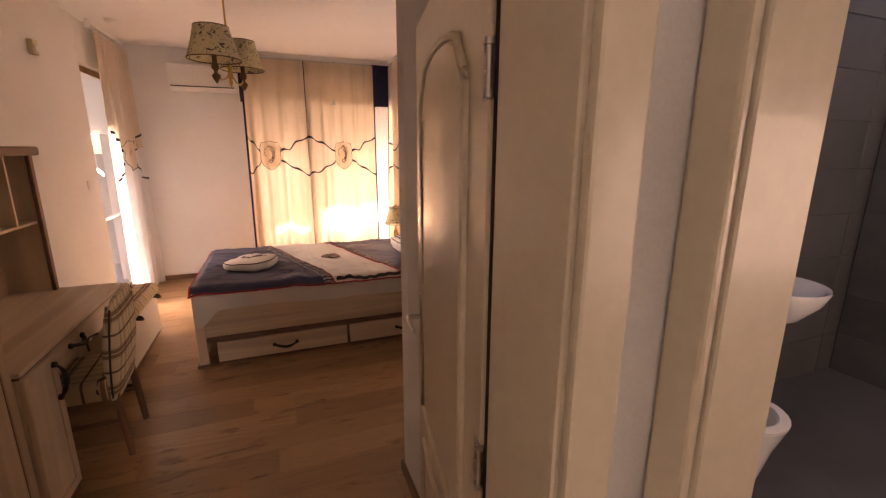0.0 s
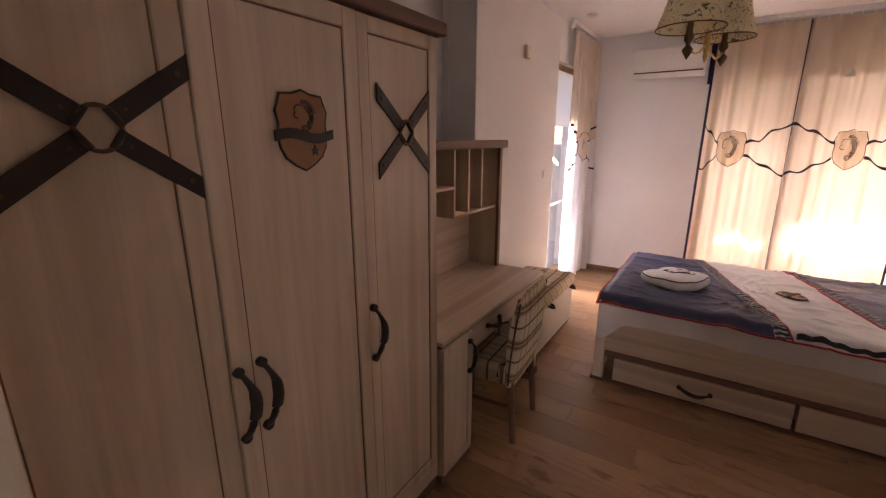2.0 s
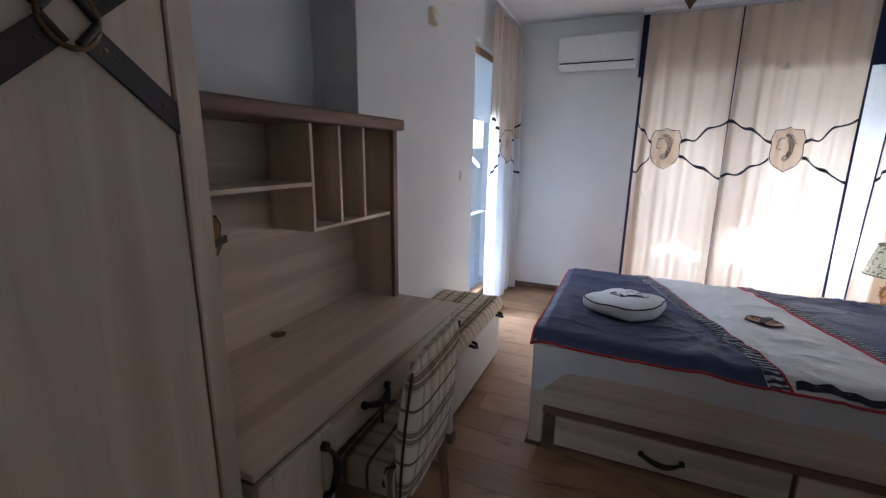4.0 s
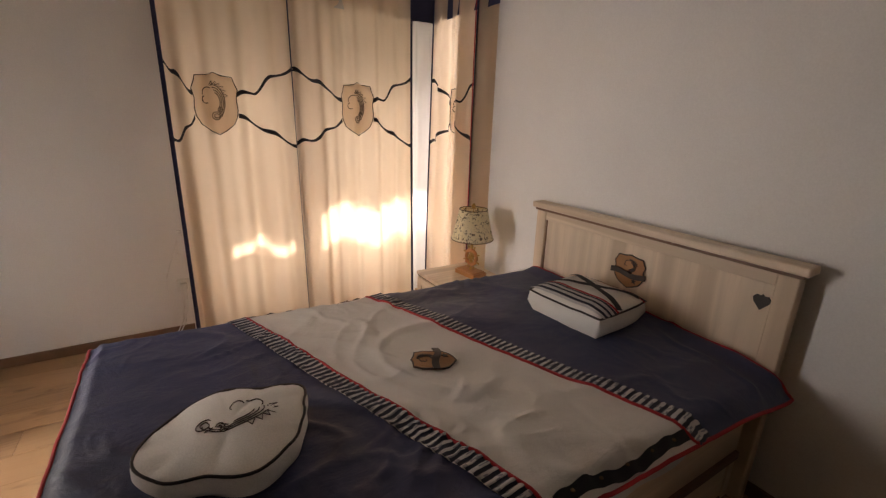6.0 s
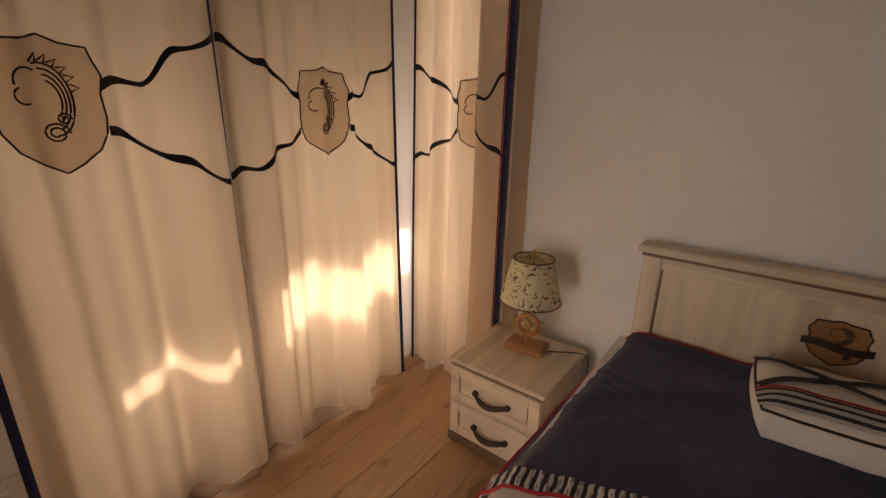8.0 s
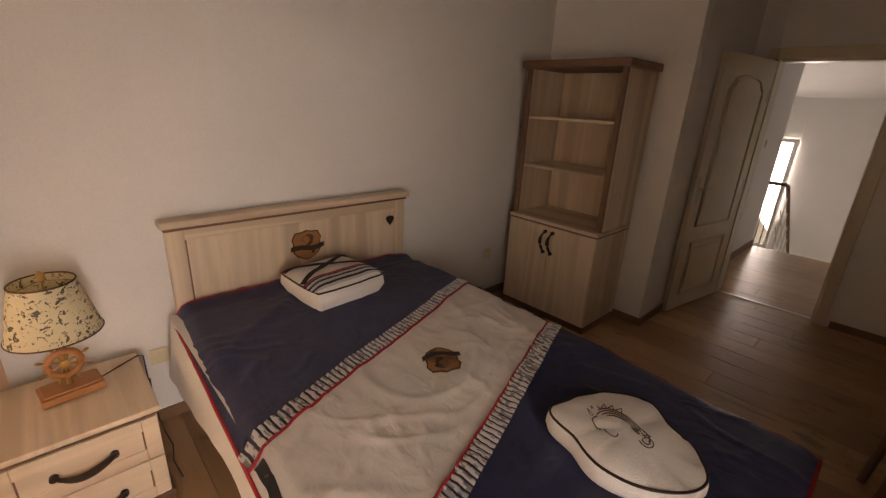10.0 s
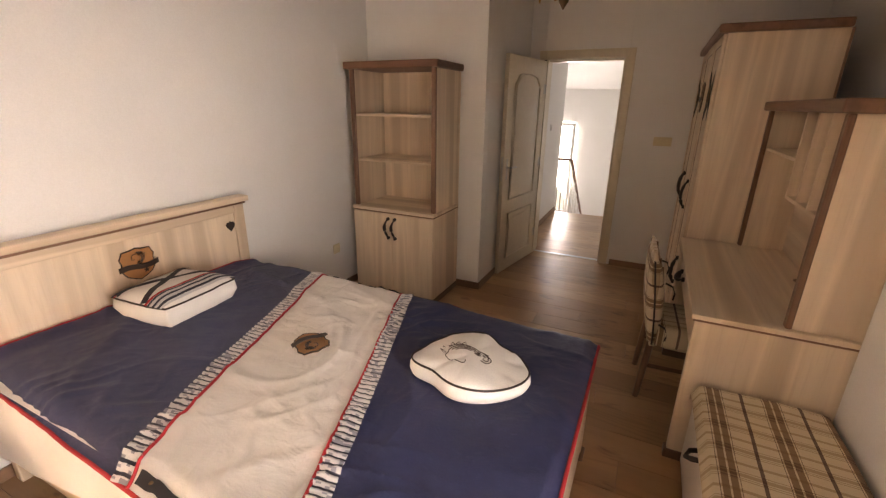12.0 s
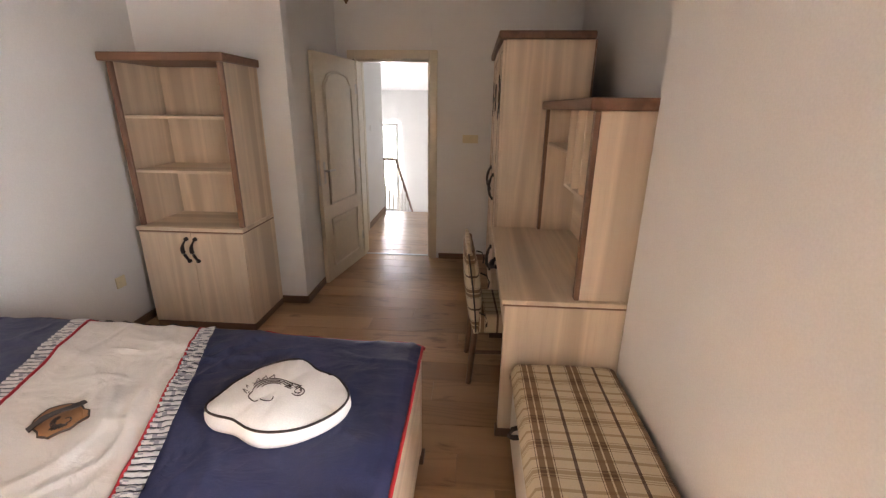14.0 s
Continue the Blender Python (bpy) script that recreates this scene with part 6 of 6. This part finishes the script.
# ---- air conditioner ----
def air_conditioner():
    a = thing("air_conditioner", "white wall-mounted split air conditioner", "air conditioner", (-0.775, YW, 2.265))
    W = 0.345
    bm = bmesh.new()
    prof = [(0.0, 0.0), (-0.10, -0.005), (-0.165, 0.02), (-0.195, 0.06), (-0.20, 0.2), (-0.19, 0.275), (-0.15, 0.29), (0.0, 0.29)]
    rows = [[bm.verts.new((x, y, z)) for y, z in prof] for x in (-W, W)]
    for i in range(len(prof) - 1):
        bm.faces.new((rows[0][i], rows[0][i + 1], rows[1][i + 1], rows[1][i]))
    bm.faces.new(rows[0])
    bm.faces.new(rows[1][::-1])
    bmesh.ops.bevel(bm, geom=[e for e in bm.edges], offset=0.006, segments=2, affect="EDGES")
    part("body", bm, PLASTIC, a, smooth=40)
    part("flap", boxes((-W + 0.02, W - 0.02, -0.2, -0.12, 0.028, 0.034), bev=0.002), PLASTIC, a)
    part("outlet", boxes((-W + 0.02, W - 0.02, -0.197, -0.178, 0.036, 0.046), bev=0.001), BLACKP, a, "dark air outlet slot")


air_conditioner()


# ---- sockets and switches ----
def plate_unit(name, label, at, turn, w=0.08, h=0.08, mat=None, rocker=1, holes=False):
    t = thing(name, label, name.split("_")[-1], at, turn)
    part("plate", boxes((-w / 2, w / 2, -0.01, 0, -h / 2, h / 2), bev=0.004, seg=2), mat or PLASTIC, t)
    n = rocker
    for i in range(n):
        x0 = -w / 2 + 0.01 + i * (w - 0.02) / n
        if holes:
            bm = bmesh.new()
            tube(bm, [(x0 + (w - 0.02) / n / 2, -0.012, 0), (x0 + (w - 0.02) / n / 2, -0.009, 0)], 0.019, 18)
            part("outlet", bm, mat or PLASTIC, t, smooth=40)
        else:
            part("rocker", boxes((x0 + 0.002, x0 + (w - 0.02) / n - 0.002, -0.014, -0.008, -h / 2 + 0.01, h / 2 - 0.01), bev=0.002), mat or PLASTIC, t)
    return t


plate_unit("wall_socket", "white wall socket with plugs beside the curtain", (-0.428, YW, 0.355), 0, 0.085, 0.085, PLASTIC, 1, True)
plate_unit("wall_socket", "ivory wall socket near the skirting", (XR, 2.385, 0.388), -90, 0.08, 0.08, IVPLASTIC, 1, True)
plate_unit("wall_socket", "ivory wall socket beside the bed", (XR, 4.74, 0.36), -90, 0.08, 0.08, IVPLASTIC, 1, True)
plate_unit("light_switch", "ivory triple light switch beside the door", (-0.885, YD, 1.28), 180, 0.155, 0.08, IVPLASTIC, 2)
plate_unit("light_switch", "white light switch beside the balcony door", (XL, 4.64, 1.297), 90, 0.08, 0.08, PLASTIC, 1)
plate_unit("light_switch", "white light switch on the hall wall", (XH, -0.83, 1.31), -90, 0.08, 0.08, PLASTIC, 1)
sb = thing("alarm_sensor", "small beige alarm sensor high on the wall", "sensor", (XL, 4.055, 2.31), 90)
part("body", boxes((-0.04, 0.04, -0.035, 0, -0.05, 0.05), bev=0.008, seg=2), IVPLASTIC, sb)
part("lens", boxes((-0.025, 0.025, -0.04, -0.034, -0.03, 0.01), bev=0.002), PLASTIC, sb)
bm = lathe(bmesh.new(), [(0.0, CZ - 0.03), (0.03, CZ - 0.03), (0.045, CZ - 0.018), (0.05, CZ)], -1.35, 4.95, 24)
solid("smoke_detector", bm, PLASTIC, "round white smoke detector on the ceiling", "smoke detector", smooth=50)

# plug and cables by the window
bm = bmesh.new()
box(bm, -0.45, -0.41, YW - 0.045, YW - 0.01, 0.33, 0.375, bev=0.008, seg=2)
tube(bm, [(-0.42, YW - 0.035, 0.33), (-0.42, YW - 0.04, 0.28), (-0.425, YW - 0.03, 0.2), (-0.45, YW - 0.05, 0.1), (-0.50, YW - 0.09, 0.03), (-0.55, YW - 0.15, 0.006), (-0.62, YW - 0.25, 0.005), (-0.52, YW - 0.16, 0.006), (-0.44, YW - 0.07, 0.012), (-0.40, YW - 0.035, 0.02)], 0.0035, 6)
tube(bm, [(-0.425, YW - 0.03, 0.34), (-0.44, YW - 0.03, 0.25), (-0.46, YW - 0.045, 0.12), (-0.53, YW - 0.12, 0.01), (-0.60, YW - 0.21, 0.005), (-0.64, YW - 0.27, 0.005)], 0.0035, 6)
solid("power_cable", bm, PLASTIC, "white cable hanging from the socket to the floor", "cable", smooth=60)
bm = bmesh.new()
tube(bm, [(-0.415, YW - 0.006, 0.72), (-0.40, YW - 0.01, 0.70), (-0.38, YW - 0.012, 0.62), (-0.40, YW - 0.012, 0.56), (-0.44, YW - 0.01, 0.58), (-0.43, YW - 0.008, 0.68), (-0.47, YW - 0.008, 0.56), (-0.52, YW - 0.006, 0.42), (-0.525, YW - 0.006, 0.33)], 0.0018, 6)
box(bm, -0.43, -0.40, YW - 0.012, YW, 0.71, 0.735, bev=0.003)
solid("antenna_cable", bm, PLASTIC, "thin white loose cable on the wall", "cable", smooth=60)

# ---- bathroom fittings ----
def basin():
    b = thing("washbasin", "white ceramic washbasin on a wall bracket", "washbasin", (2.42, 1.40, 0.06))
    bm = bmesh.new()
    lathe(bm, [(0.05, 0.62), (0.14, 0.68), (0.22, 0.78), (0.245, 0.845), (0.24, 0.855), (0.22, 0.85), (0.19, 0.80), (0.1, 0.74), (0.02, 0.73)], 0, 0, 32)
    part("bowl", bm, CERAMIC, b, smooth=60)
    part("bracket", boxes((-0.12, 0.12, 0.1, 0.228, 0.66, 0.8), bev=0.02, seg=3), CERAMIC, b)
    bm = bmesh.new()
    tube(bm, [(0, 0.15, 0.8), (0, 0.15, 0.98), (0, 0.1, 1.0), (0, 0.03, 0.97)], 0.013, 10)
    tube(bm, [(0, 0.15, 0.98), (0.02, 0.16, 1.05)], 0.008, 8)
    part("tap", bm, STEEL, b, "steel mixer tap", smooth=60)
    t = thing("toilet", "white ceramic toilet with open bowl", "toilet", (1.91, 1.15, 0))
    bm = bmesh.new()
    lathe(bm, [(0.1, 0.0), (0.11, 0.1), (0.15, 0.28), (0.185, 0.385), (0.19, 0.405), (0.165, 0.405), (0.13, 0.32), (0.03, 0.25)], 0, 0, 28)
    part("bowl", bm, CERAMIC, t, smooth=60)
    part("seat", lathe(bmesh.new(), [(0.19, 0.405), (0.192, 0.42), (0.15, 0.424), (0.14, 0.408)], 0, 0, 28, cap=False), PLASTIC, t, smooth=60)
    part("pedestal", boxes((-0.13, 0.13, 0.1, 0.46, 0.0, 0.36), bev=0.03, seg=3), CERAMIC, t)


basin()

# ---- floor boards ----
boards(floor, XREC, XR, YD - 0.08, YW, 0.192, 1.29, 5)
boards(hall_floor, -1.13, XH, -1.6, YD - 0.085, 0.192, 1.29, 9)
